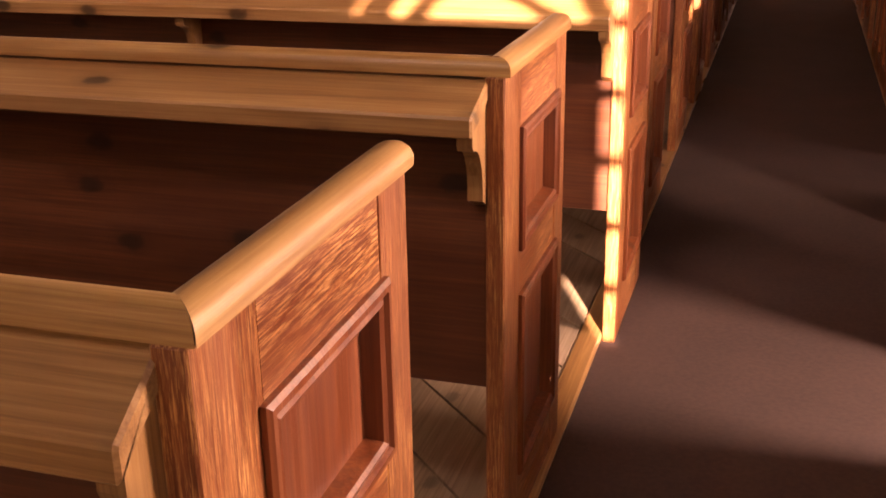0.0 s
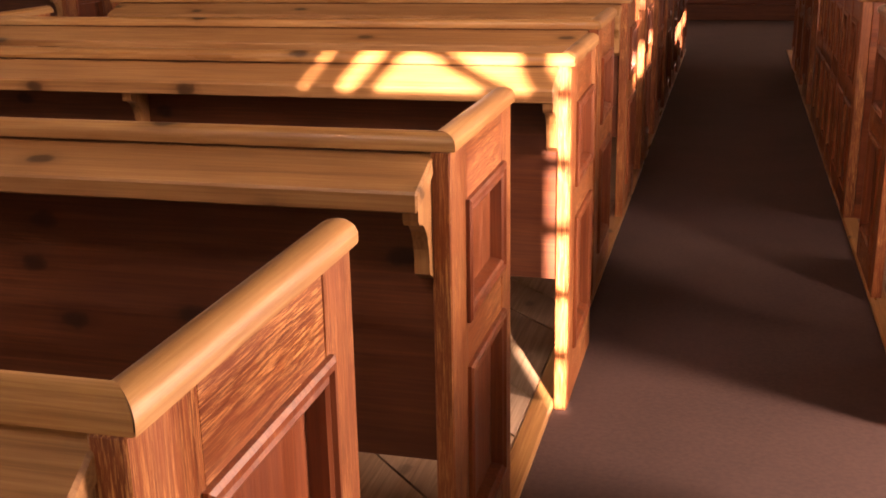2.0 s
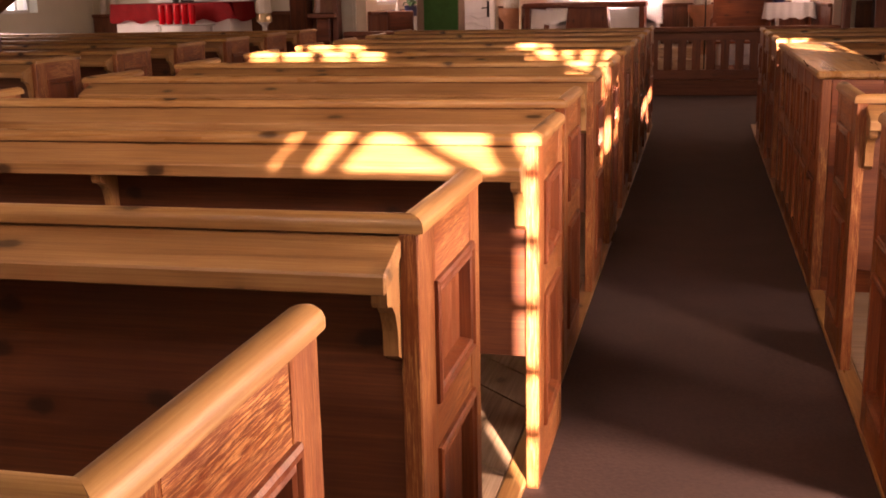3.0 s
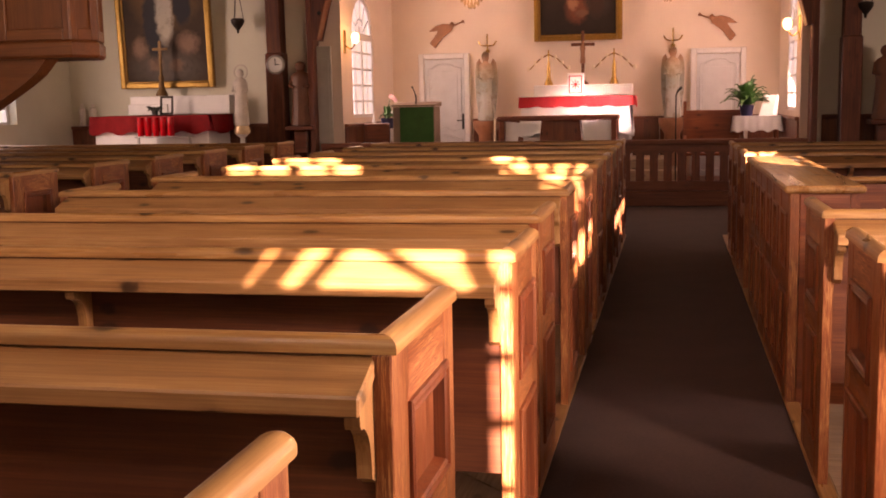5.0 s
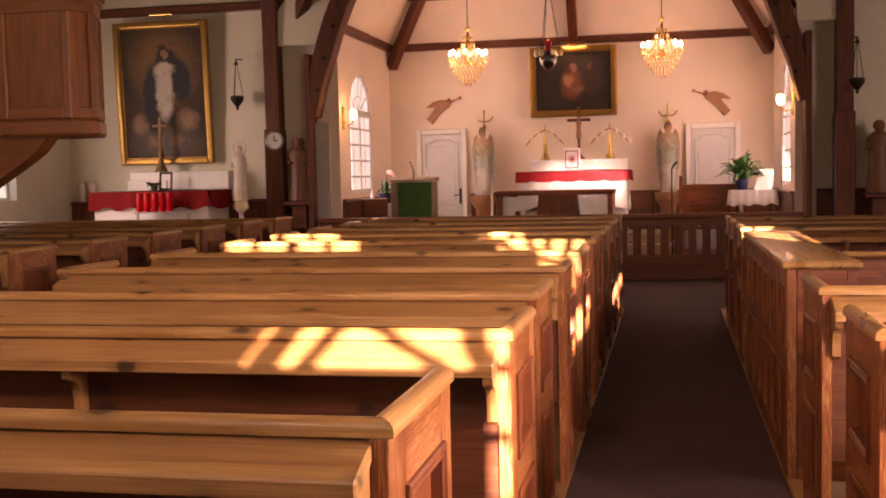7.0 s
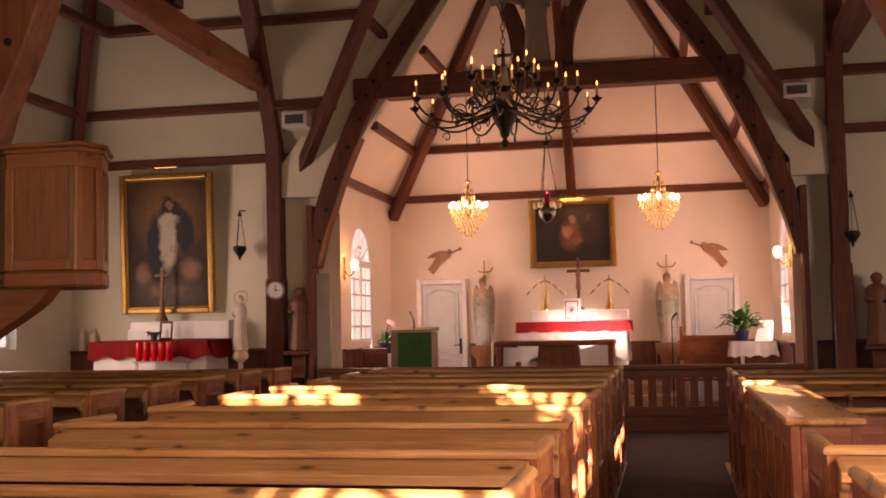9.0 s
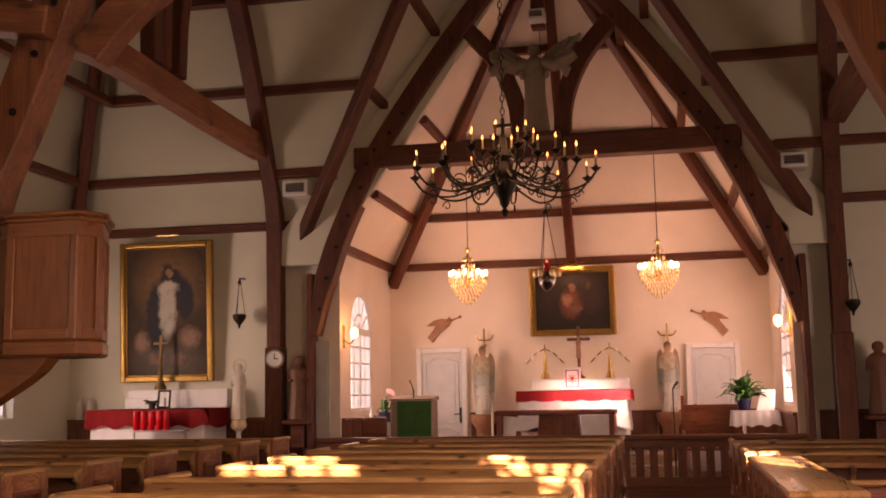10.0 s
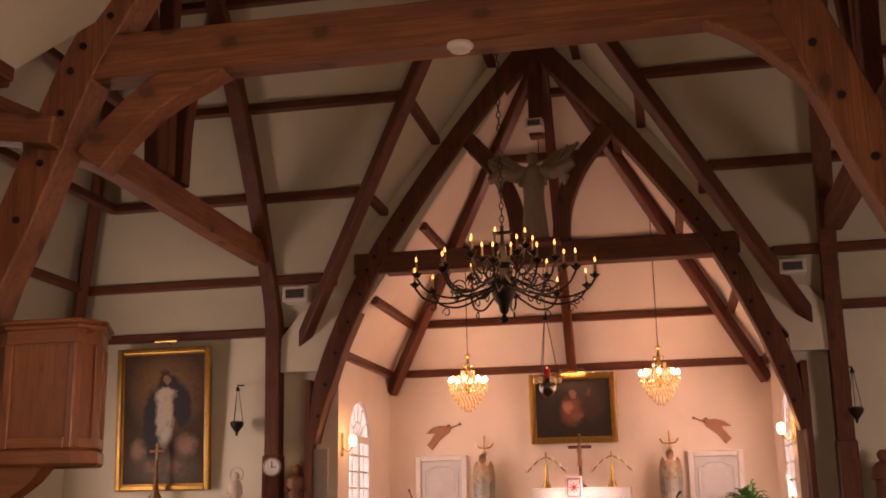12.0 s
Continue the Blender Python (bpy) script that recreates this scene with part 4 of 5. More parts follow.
# ---- big bronze chandelier in the crossing ----
chan = thing("chandelier", -1.625, 11.3, 3.34, "dark bronze chandelier with candle bulbs on curled arms", "chandelier")
part("stem", turned([(0.0, 0.0), (0.03, 0.02), (0.045, 0.06), (0.02, 0.1), (0.05, 0.14), (0.06, 0.20), (0.10, 0.26), (0.14, 0.36), (0.15, 0.44), (0.10, 0.52), (0.06, 0.60), (0.09, 0.66), (0.05, 0.74), (0.03, 0.9), (0.0, 0.92)], 14), dark_brass, chan, smooth=True)
part("cross", box(-0.10, 0.10, -0.015, 0.015, 0.98, 1.02, bm=box(-0.018, 0.018, -0.015, 0.015, 0.90, 1.08)), dark_brass, chan)
links = bmesh.new()
for k in range(60):
    z = 1.08 + k * 0.075
    ring = [((0.022 * math.cos(a) if k % 2 else 0.0), (0.0 if k % 2 else 0.022 * math.cos(a)), z + 0.045 * math.sin(a)) for a in (2 * math.pi * j / 8 for j in range(9))]
    tube(ring, 0.006, 4, links)
part("chain", links, dark_brass, chan)
arm_mesh = {}
for tier, (n, r, dz, h) in enumerate(((12, 0.98, 0.52, 0.0), (9, 0.66, 0.68, 0.12), (6, 0.34, 0.84, 0.30))):
    for k in range(n):
        a = 360.0 * k / n + tier * 11
        if tier not in arm_mesh:
            line = curve_points([(0.08, 0, 0.40 + h), (0.30 * r + 0.05, 0, 0.30 + h), (0.62 * r, 0, 0.24 + h), (0.88 * r, 0, 0.30 + h), (r, 0, dz - 0.09)], 4)
            bm = tube(line, 0.012, 6)
            curl = [(0.50 * r + 0.09 * math.cos(q) * (1 - q / 9), 0, 0.36 + h + 0.09 * math.sin(q) * (1 - q / 9)) for q in (0.45 * j for j in range(15))]
            tube(curl, 0.008, 5, bm)
            curl = [(0.80 * r + 0.06 * math.cos(q) * (1 - q / 9), 0, 0.20 + h + 0.06 * math.sin(q) * (1 - q / 9)) for q in (0.45 * j for j in range(15))]
            tube(curl, 0.007, 5, bm)
            arm = mesh_of("arm", bm, dark_brass, True)
            cup = mesh_of("cup", turned([(0.0, -0.09), (0.02, -0.085), (0.055, -0.05), (0.06, -0.045), (0.02, -0.04), (0.02, -0.02), (0.0, -0.02)], 10), dark_brass, True)
            can = mesh_of("candle", turned([(0.013, -0.02), (0.013, 0.085), (0.0, 0.087)], 8), bulb_sleeve, True)
            fl = mesh_of("flame_bulb", turned([(0.004, 0.085), (0.011, 0.097), (0.012, 0.108), (0.006, 0.13), (0.0, 0.145)], 8), flame, True)
            arm_mesh[tier] = (arm, cup, can, fl)
        tilt = random.uniform(-5, 5)
        lift = random.uniform(-0.02, 0.02)
        holder = new("arm", arm_mesh[tier][0])
        holder.parent = chan
        holder.matrix_basis = pose(0, 0, lift, 0, 0, a + random.uniform(-3, 3))
        for nm, me in zip(("cup", "candle", "flame_bulb"), arm_mesh[tier][1:]):
            ob = new(nm, me)
            ob.parent = holder
            ob.matrix_basis = pose(r, 0, dz, tilt, tilt * 0.6, 0)
lamp("chandelier_light", "POINT", Matrix.Translation((-1.625, 11.3, 4.25)), 1.4, WARM, radius=0.4)

# ---- figures ----


def figure(height, wide, wings=False, arms=0.0):
    """A plain standing figure in a long robe, one mesh."""
    h = height
    bm = turned([(0.0, 0.0), (0.30 * wide, 0.0), (0.48 * wide, 0.01 * h), (0.45 * wide, 0.10 * h), (0.38 * wide, 0.35 * h), (0.36 * wide, 0.50 * h), (0.40 * wide, 0.66 * h), (0.41 * wide, 0.76 * h), (0.33 * wide, 0.815 * h), (0.17 * wide, 0.845 * h), (0.14 * wide, 0.86 * h), (0.20 * wide, 0.885 * h), (0.23 * wide, 0.925 * h), (0.19 * wide, 0.972 * h), (0.08 * wide, 0.998 * h), (0.0, h)], 36, squash=0.72, ripple=0.055)
    for s in (-1, 1):
        tube([(s * 0.36 * wide, 0, 0.77 * h), (s * 0.44 * wide, -0.1 * wide, 0.62 * h), (s * (0.20 + arms) * wide, -0.36 * wide, (0.60 + arms * 0.2) * h)], 0, 8, bm, [0.09 * wide, 0.09 * wide, 0.06 * wide])
    if wings:
        for s in (-1, 1):
            prism([(s * 0.2 * wide, 0.50 * h), (s * 0.50 * wide, 0.10 * h), (s * 0.62 * wide, 0.36 * h), (s * 0.66 * wide, 0.70 * h), (s * 0.58 * wide, 0.84 * h), (s * 0.40 * wide, 0.90 * h), (s * 0.2 * wide, 0.78 * h)], 0.05, "y", 0.24 * wide, bm, 0.01)
    return bm


fig = figure(1.30, 0.40, False, 0.3)
for s in (-1, 1):
    wing = [(0.06, 0.92), (0.26, 0.93), (0.40, 1.04), (0.48, 1.20), (0.67, 1.44), (0.52, 1.41), (0.40, 1.36), (0.26, 1.30), (0.10, 1.14)] if s > 0 else [(0.06, 0.92), (0.28, 0.90), (0.50, 0.98), (0.66, 1.16), (0.67, 1.27), (0.55, 1.33), (0.40, 1.32), (0.28, 1.22), (0.10, 1.10)]
    prism([(s * u, v) for u, v in wing], 0.06, "y", 0.12, fig, 0.018)
    for k in range(4):
        u, v = wing[2 + k]
        tube([(s * 0.16, 0.11, 1.02), (s * 0.55 * (u + 0.14), 0.105, 0.5 * (v + 1.02)), (s * u * 0.97, 0.10, v)], 0, 6, fig, [0.03, 0.03, 0.012])
    tube([(s * 0.12, 0, 1.02), (s * 0.30, -0.10, 0.93), (s * 0.44, -0.18, 0.97), (s * 0.60, -0.22, 1.03 if s > 0 else 0.84)], 0, 9, fig, [0.085, 0.085, 0.10, 0.055])
    tube([(s * 0.40, -0.17, 0.94), (s * 0.47, -0.17, 0.84), (s * 0.45, -0.16, 0.74)], 0, 7, fig, [0.09, 0.07, 0.02])
whole("angel_statue", fig, grey_figure, "large grey-brown winged figure standing on the tie beam", "statue", m=pose(-1.66, 14.82, 5.08), smooth=True)
ledge = whole("statue_bracket", box(-0.3, 0.3, -0.25, 0.05, -0.08, 0.0, 0.01), arch_wood["x"], "dark wooden shelf on the tie beam under the figure", "bracket", m=pose(-1.62, 14.92, 5.08))
for x, y, z, h, mat, lab in ((-5.23, 15.05, 1.15, 0.92, figure_wood, "carved brown wooden figure on a wall bracket"), (2.70, 15.05, 1.12, 0.95, figure_wood, "carved brown wooden figure on a wall bracket")):
    whole("wooden_statue", figure(h, 0.34), mat, lab, "statue", m=pose(x, y, z), smooth=True)
    whole("statue_shelf", box(-0.2, 0.2, -0.17, 0.18, -0.06, 0.0, 0.01, box(-0.10, 0.10, -0.10, 0.15, -0.4, -0.06, 0.02)), dark_wood["x"], "dark wooden wall bracket carrying a figure", "bracket", m=pose(x, y, z))

# ---- pictures ----


def oil_canvas(name, low, high, blobs):
    """Dark old oil paint: soft patches of colour (x, z, half width, half height, colour, softness) with brushwork."""
    m, t, b = shader(name, 0.75)
    tc = t.nodes.new("ShaderNodeTexCoord")
    n1 = node(t, "TexNoise", Scale=2.2, Detail=4.0, Roughness=0.6)
    n2 = node(t, "TexNoise", Scale=9.0, Detail=4.0, Roughness=0.65)
    for n in (n1, n2):
        t.links.new(tc.outputs["Object"], n.inputs["Vector"])
    warp = t.nodes.new("ShaderNodeVectorMath")
    warp.operation = "MULTIPLY_ADD"
    warp.inputs[1].default_value = (0.16, 0.0, 0.16)
    t.links.new(n2.outputs["Color"], warp.inputs[0])
    shift = t.nodes.new("ShaderNodeVectorMath")
    shift.operation = "SUBTRACT"
    shift.inputs[1].default_value = (0.08, 0.0, 0.08)
    t.links.new(tc.outputs["Object"], shift.inputs[0])
    t.links.new(shift.outputs[0], warp.inputs[2])
    col = ramp(t, n1.outputs["Fac"], [(0.35, low), (0.65, high)])
    for x, z, rx, rz, colour, soft in blobs:
        mp = node(t, "Mapping")
        mp.vector_type = "TEXTURE"
        mp.inputs["Location"].default_value = (x, 0, z)
        mp.inputs["Scale"].default_value = (rx, 1000.0, rz)
        t.links.new(warp.outputs[0], mp.inputs[0])
        far = t.nodes.new("ShaderNodeVectorMath")
        far.operation = "LENGTH"
        t.links.new(mp.outputs[0], far.inputs[0])
        col = mixed(t, ramp(t, far.outputs["Value"], [(0.35 + 0.55 * max(0.0, 1 - soft), (0.95,) * 3), (1.0, (0, 0, 0))]), col, colour)
    col = mixed(t, ramp(t, n2.outputs["Fac"], [(0.50, (0, 0, 0)), (0.75, (0.4,) * 3)]), col, tuple(c * 0.6 for c in low))
    t.links.new(col, b.inputs["Base Color"])
    bumped(t, b, n2.outputs["Fac"], 0.15, 0.003)
    return m


def picture(name, x, y, z0, w, h, canvas, label, lean=2.0, frame_w=0.085):
    p = thing(name, x, y, z0, label, "painting")
    p.matrix_basis = pose(x, y, z0, lean, 0, 0)
    part("canvas", box(-w / 2 + 0.05, w / 2 - 0.05, -0.03, -0.01, 0.05, h - 0.05), canvas, p, "dark varnished oil canvas")
    for a, b, c, d in ((-w / 2, -w / 2 + frame_w, 0, h), (w / 2 - frame_w, w / 2, 0, h), (-w / 2 + frame_w, w / 2 - frame_w, 0, frame_w), (-w / 2 + frame_w, w / 2 - frame_w, h - frame_w, h)):
        part("frame", box(a, b, -0.09, 0.0, c, d, 0.022, segments=2), gilt, p, "gilded moulding")
    i = frame_w
    for a, b, c, d in ((-w / 2 + i, -w / 2 + i + 0.02, i, h - i), (w / 2 - i - 0.02, w / 2 - i, i, h - i), (-w / 2 + i + 0.02, w / 2 - i - 0.02, i, i + 0.02), (-w / 2 + i + 0.02, w / 2 - i - 0.02, h - i - 0.02, h - i)):
        part("slip", box(a, b, -0.055, -0.03, c, d, 0.006), gilt, p)
    return p


tall_canvas = oil_canvas("tall_canvas", (0.030, 0.016, 0.008), (0.062, 0.033, 0.014), [
    (0.02, 1.48, 0.66, 0.70, (0.20, 0.105, 0.038), 1.0), (0.0, 0.32, 0.70, 0.36, (0.105, 0.085, 0.070), 0.9),
    (-0.42, 0.60, 0.17, 0.20, (0.25, 0.15, 0.10), 0.9), (0.36, 0.66, 0.22, 0.20, (0.26, 0.155, 0.105), 0.9), (-0.18, 0.36, 0.16, 0.14, (0.22, 0.13, 0.085), 0.9), (0.16, 0.34, 0.15, 0.12, (0.20, 0.12, 0.08), 0.9),
    (-0.16, 0.98, 0.20, 0.62, (0.014, 0.017, 0.026), 0.35), (0.29, 1.22, 0.17, 0.36, (0.013, 0.016, 0.025), 0.35), (0.08, 1.50, 0.24, 0.24, (0.014, 0.016, 0.023), 0.4),
    (0.0, 1.08, 0.16, 0.50, (0.46, 0.42, 0.35), 0.5), (0.02, 1.40, 0.20, 0.13, (0.50, 0.43, 0.34), 0.5), (0.02, 1.64, 0.10, 0.16, (0.035, 0.018, 0.010), 0.4), (0.03, 1.63, 0.06, 0.09, (0.26, 0.15, 0.09), 0.4)])
altar_canvas = oil_canvas("altar_canvas", (0.012, 0.008, 0.006), (0.026, 0.016, 0.011), [
    (0.28, 0.66, 0.34, 0.34, (0.040, 0.030, 0.026), 0.9), (-0.02, 0.52, 0.22, 0.30, (0.17, 0.055, 0.030), 0.7), (0.30, 0.58, 0.15, 0.26, (0.045, 0.022, 0.014), 0.6),
    (-0.08, 0.60, 0.11, 0.13, (0.34, 0.17, 0.10), 0.6), (0.06, 0.44, 0.13, 0.08, (0.18, 0.09, 0.055), 0.6), (0.0, 0.80, 0.06, 0.09, (0.20, 0.11, 0.07), 0.5), (0.27, 0.82, 0.05, 0.08, (0.10, 0.055, 0.035), 0.5)])
picture("tall_painting", -7.355, 15.24, 1.735, 1.50, 2.11, tall_canvas, "tall dark oil painting of plain shapes in a gilded frame", lean=3.0)
whole("picture_lamp", tube([(-0.18, 0, 0), (0.18, 0, 0)], 0.022, 10, tube([(0, 0, 0), (0, 0.16, -0.04)], 0.008, 6)), brass, "brass picture lamp over a painting", "lamp", m=pose(-7.3, 15.02, 3.93), smooth=True)
picture("altar_painting", -1.516, 18.24, 2.41, 1.44, 1.15, altar_canvas, "dark oil painting of plain shapes in a gilded frame", lean=3.0)
whole("picture_lamp", tube([(-0.2, 0, 0), (0.2, 0, 0)], 0.02, 10, tube([(0, 0, 0), (0, 0.18, -0.03)], 0.008, 6)), brass, "brass picture lamp over the altar painting", "lamp", m=pose(-1.5, 18.05, 3.60), smooth=True)
lamp("picture_light", "AREA", look((-1.5, 18.03, 3.57), (-1.5, 18.22, 3.2)), 0.2, WARM, size=0.35, size_y=0.05)

# ---- side altar under the tall painting ----
alt = thing("side_altar", -7.32, 14.75, 0, "side altar with white body and a red cloth over it", "altar")
part("body", box(-0.86, 0.90, -0.30, 0.48, 0.0, 1.28, 0.01), white_paint, alt)
part("gradine", box(-0.55, 1.02, 0.22, 0.50, 1.345, 1.62, 0.01), white_paint, alt, "white painted shelf behind the altar")
part("gradine_step", box(-0.58, 0.05, 0.19, 0.22, 1.345, 1.50, 0.008), white_paint, alt)


def cloth(x0, x1, y0, y1, z, drop, n, mat, wave=0.03, corner=0.10):
    """A cloth over a table: flat top, and a wavy fall over the front and ends."""
    bm = bmesh.new()
    ring_in, ring_out = [], []
    per = [(x0 + (x1 - x0) * k / n, y0, 0, -1) for k in range(n)] + [(x1, y0 + (y1 - y0) * k / 6, 1, 0) for k in range(7)] + [(x0, y1 - (y1 - y0) * k / 6, -1, 0) for k in range(7)]
    lo = []
    for i, (x, y, ox, oy) in enumerate(per):
        ring_in.append(bm.verts.new((x, y, z)))
        q = wave * (0.6 + 0.6 * math.sin(i * 1.7) + 0.3 * math.sin(i * 0.63))
        lo.append(bm.verts.new((x + ox * (q + 0.012), y + oy * (q + 0.012), z - drop * (1 + 0.10 * math.sin(i * 0.9)))))
    bm.faces.new(ring_in)
    for i in range(len(per) - 1):
        bm.faces.new((ring_in[i], ring_in[i + 1], lo[i + 1], lo[i]))
    bm.faces.new((ring_in[-1], ring_in[0], lo[0], lo[-1]))
    bmesh.ops.solidify(bm, geom=bm.faces[:], thickness=0.006)
    return bm


whole("altar_cloth", cloth(-8.24, -6.36, 14.42, 15.2, 1.338, 0.25, 34, red_cloth), red_cloth, "bright red cloth hanging over the side altar", "cloth", smooth=True)
rack = thing("candle_rack", -7.10, 14.22, 0, "metal rack of red glass votive candles", "votive rack")
part("tray", box(-0.30, 0.52, -0.08, 0.10, 1.03, 1.05, 0.004), grey_metal, rack)
for dx in (-0.28, 0.50):
    part("leg", box(dx - 0.012, dx + 0.012, -0.02, 0.02, 0.0, 1.03), grey_metal, rack)
for k in range(5):
    whole("votive_glass", turned([(0.0, 0.0), (0.042, 0.0), (0.046, 0.02), (0.046, 0.26), (0.040, 0.26), (0.040, 0.02), (0.0, 0.015)], 14), plain("votive_red", (0.55, 0.01, 0.015), 0.15, vary=0.15) if k == 0 else bpy.data.materials["votive_red"], "red glass votive candle holder on a metal rack", "candle", "votive candles", m=pose(-7.34 + k * 0.115, 14.22, 1.052), smooth=True)
whole("photo_stand", box(-0.10, 0.10, -0.01, 0.01, 0.0, 0.03, 0.003, box(-0.10, 0.10, -0.01, 0.01, 0.24, 0.27, 0.003, box(-0.10, -0.075, -0.01, 0.01, 0.03, 0.24, 0, box(0.075, 0.10, -0.01, 0.01, 0.03, 0.24)))), dark_brass, "small open dark frame standing on the red cloth", "photo stand", m=pose(-7.18, 14.72, 1.345, -8))
leaves = bmesh.new()
for k in range(9):
    a = k * 0.7
    tube([(0, 0, 0.05), (0.07 * math.cos(a), 0.05 * math.sin(a), 0.10), (0.13 * math.cos(a), 0.08 * math.sin(a), 0.09 + 0.05 * math.sin(2 * a))], 0, 5, leaves, [0.012, 0.022, 0.004])
turned([(0.0, 0.0), (0.04, 0.0), (0.05, 0.07), (0.0, 0.07)], 10, leaves)
whole("small_plant", leaves, plain("dark_leaf", (0.015, 0.02, 0.012), 0.5), "small dark potted plant on the red cloth", "plant", m=pose(-7.30, 14.60, 1.345))
cr = turned([(0.0, 0.0), (0.085, 0.0), (0.09, 0.02), (0.05, 0.10), (0.03, 0.22), (0.045, 0.26), (0.02, 0.32), (0.02, 0.56), (0.0, 0.57)], 12)
box(-0.025, 0.025, -0.012, 0.012, 0.50, 0.80, 0.008, cr)
box(-0.12, 0.12, -0.012, 0.012, 0.66, 0.70, 0.008, cr)
whole("gold_crucifix", cr, plain("tarnished_gilt", (0.20, 0.115, 0.045), 0.5, 0.5, vary=0.3, size=20), "dull gilded standing cross before the painting", "cross", m=pose(-7.36, 14.98, 1.62), smooth=True)
fg = figure(0.80, 0.24)
for k in range(20):
    a, b = 2 * math.pi * k / 20, 2 * math.pi * (k + 1) / 20
    tube([(0.10 * math.cos(a), 0.03, 0.76 + 0.10 * math.sin(a)), (0.10 * math.cos(b), 0.03, 0.76 + 0.10 * math.sin(b))], 0.009, 5, fg)
whole("white_statue", fg, stone_white, "small white figure with a ring halo on a stand", "statue", m=pose(-6.02, 14.72, 1.17), smooth=True)
st = thing("statue_stand", -6.02, 14.72, 0, "slim pale stand carrying the white figure", "stand")
part("post", turned([(0.14, 0.0), (0.14, 0.02), (0.035, 0.06), (0.035, 1.0), (0.09, 1.05), (0.0, 1.05)], 12), white_paint, st, smooth=True)
part("glass_base", turned([(0.0, 1.052), (0.11, 1.052), (0.12, 1.10), (0.10, 1.168), (0.0, 1.168)], 14), crystal, st, smooth=True)
for x in (-8.62, -8.80):
    whole("small_figure", figure(0.34, 0.13), stone_white, "tiny white figure on the wainscot cap", "statue", m=pose(x, 15.21, 1.19), smooth=True)

# ---- hanging lamps, clock, vents, detector ----
for x, z, lab in ((-6.16, 2.49, "dark hanging sanctuary lamp on thin chains by the wall"), (2.43, 2.41, "dark hanging sanctuary lamp on thin chains by the wall")):
    hl = thing("hanging_lamp", x, 15.06, z, lab, "hanging lamp", "hanging lamps")
    part("bowl", turned([(0.0, 0.0), (0.015, 0.01), (0.02, 0.05), (0.06, 0.10), (0.095, 0.15), (0.10, 0.20), (0.075, 0.215), (0.0, 0.215)], 12), dark_brass, hl, smooth=True)
    for k in range(3):
        a = 2.1 * k + 0.3
        part("chain", tube([(0.085 * math.cos(a), 0.085 * math.sin(a), 0.21), (0.012 * math.cos(a), 0.012 * math.sin(a), 0.68)], 0.005, 5), dark_brass, hl)
    part("hook", tube([(0, 0, 0.66), (0, 0, 0.74), (0, 0.22, 0.76)], 0.012, 6), dark_brass, hl)
    part("crown", turned([(0.0, 0.66), (0.035, 0.66), (0.02, 0.71), (0.0, 0.73)], 8), dark_brass, hl, smooth=True)
ck = thing("wall_clock", -5.575, 14.98, 2.03, "round white wall clock with a grey rim on the post", "clock")
part("rim", turned([(0.0, -0.03), (0.135, -0.03), (0.135, 0.02), (0.115, 0.03), (0.115, 0.012), (0.0, 0.012)], 28), grey_metal, ck, smooth=True, m=pose(0, 0, 0, 90))
part("face", turned([(0.0, 0.013), (0.114, 0.013), (0.114, 0.016), (0.0, 0.016)], 28), white_plastic, ck, m=pose(0, 0, 0, 90))
part("pointer", box(-0.006, 0.006, -0.022, -0.018, -0.01, 0.085), iron, ck)
part("pointer", box(-0.01, 0.06, -0.026, -0.023, -0.006, 0.006), iron, ck)
for x, y, z, w, h in ((-5.16, 14.78, 4.36, 0.38, 0.23), (1.755, 14.78, 4.37, 0.35, 0.20), (-1.62, 14.93, 6.75, 0.25, 0.15)):
    v = thing("speaker_box", x, y, z, "small white box with a dark grille under the ceiling", "loudspeaker", "loudspeakers")
    part("case", box(-w / 2, w / 2, -0.12, 0.16, 0, h, 0.012), white_plastic, v)
    part("grille", box(-w * 0.36, w * 0.36, -0.128, -0.121, h * 0.22, h * 0.78), dark_slot, v)
    for k in range(4):
        part("slat", box(-w * 0.36, w * 0.36, -0.134, -0.1285, h * (0.26 + 0.14 * k), h * (0.29 + 0.14 * k)), grey_metal, v)
sd = thing("smoke_detector", -1.33, 7.37, 4.825, "round white smoke detector under the tie beam", "detector")
part("base", turned([(0.0, 0.0), (0.10, 0.0), (0.10, -0.02), (0.0, -0.02)][::-1], 24), white_plastic, sd, smooth=True)
part("dome", turned([(0.085, -0.02), (0.075, -0.05), (0.03, -0.06), (0.0, -0.06)], 24), white_plastic, sd, smooth=True)

# ---- chancel ----


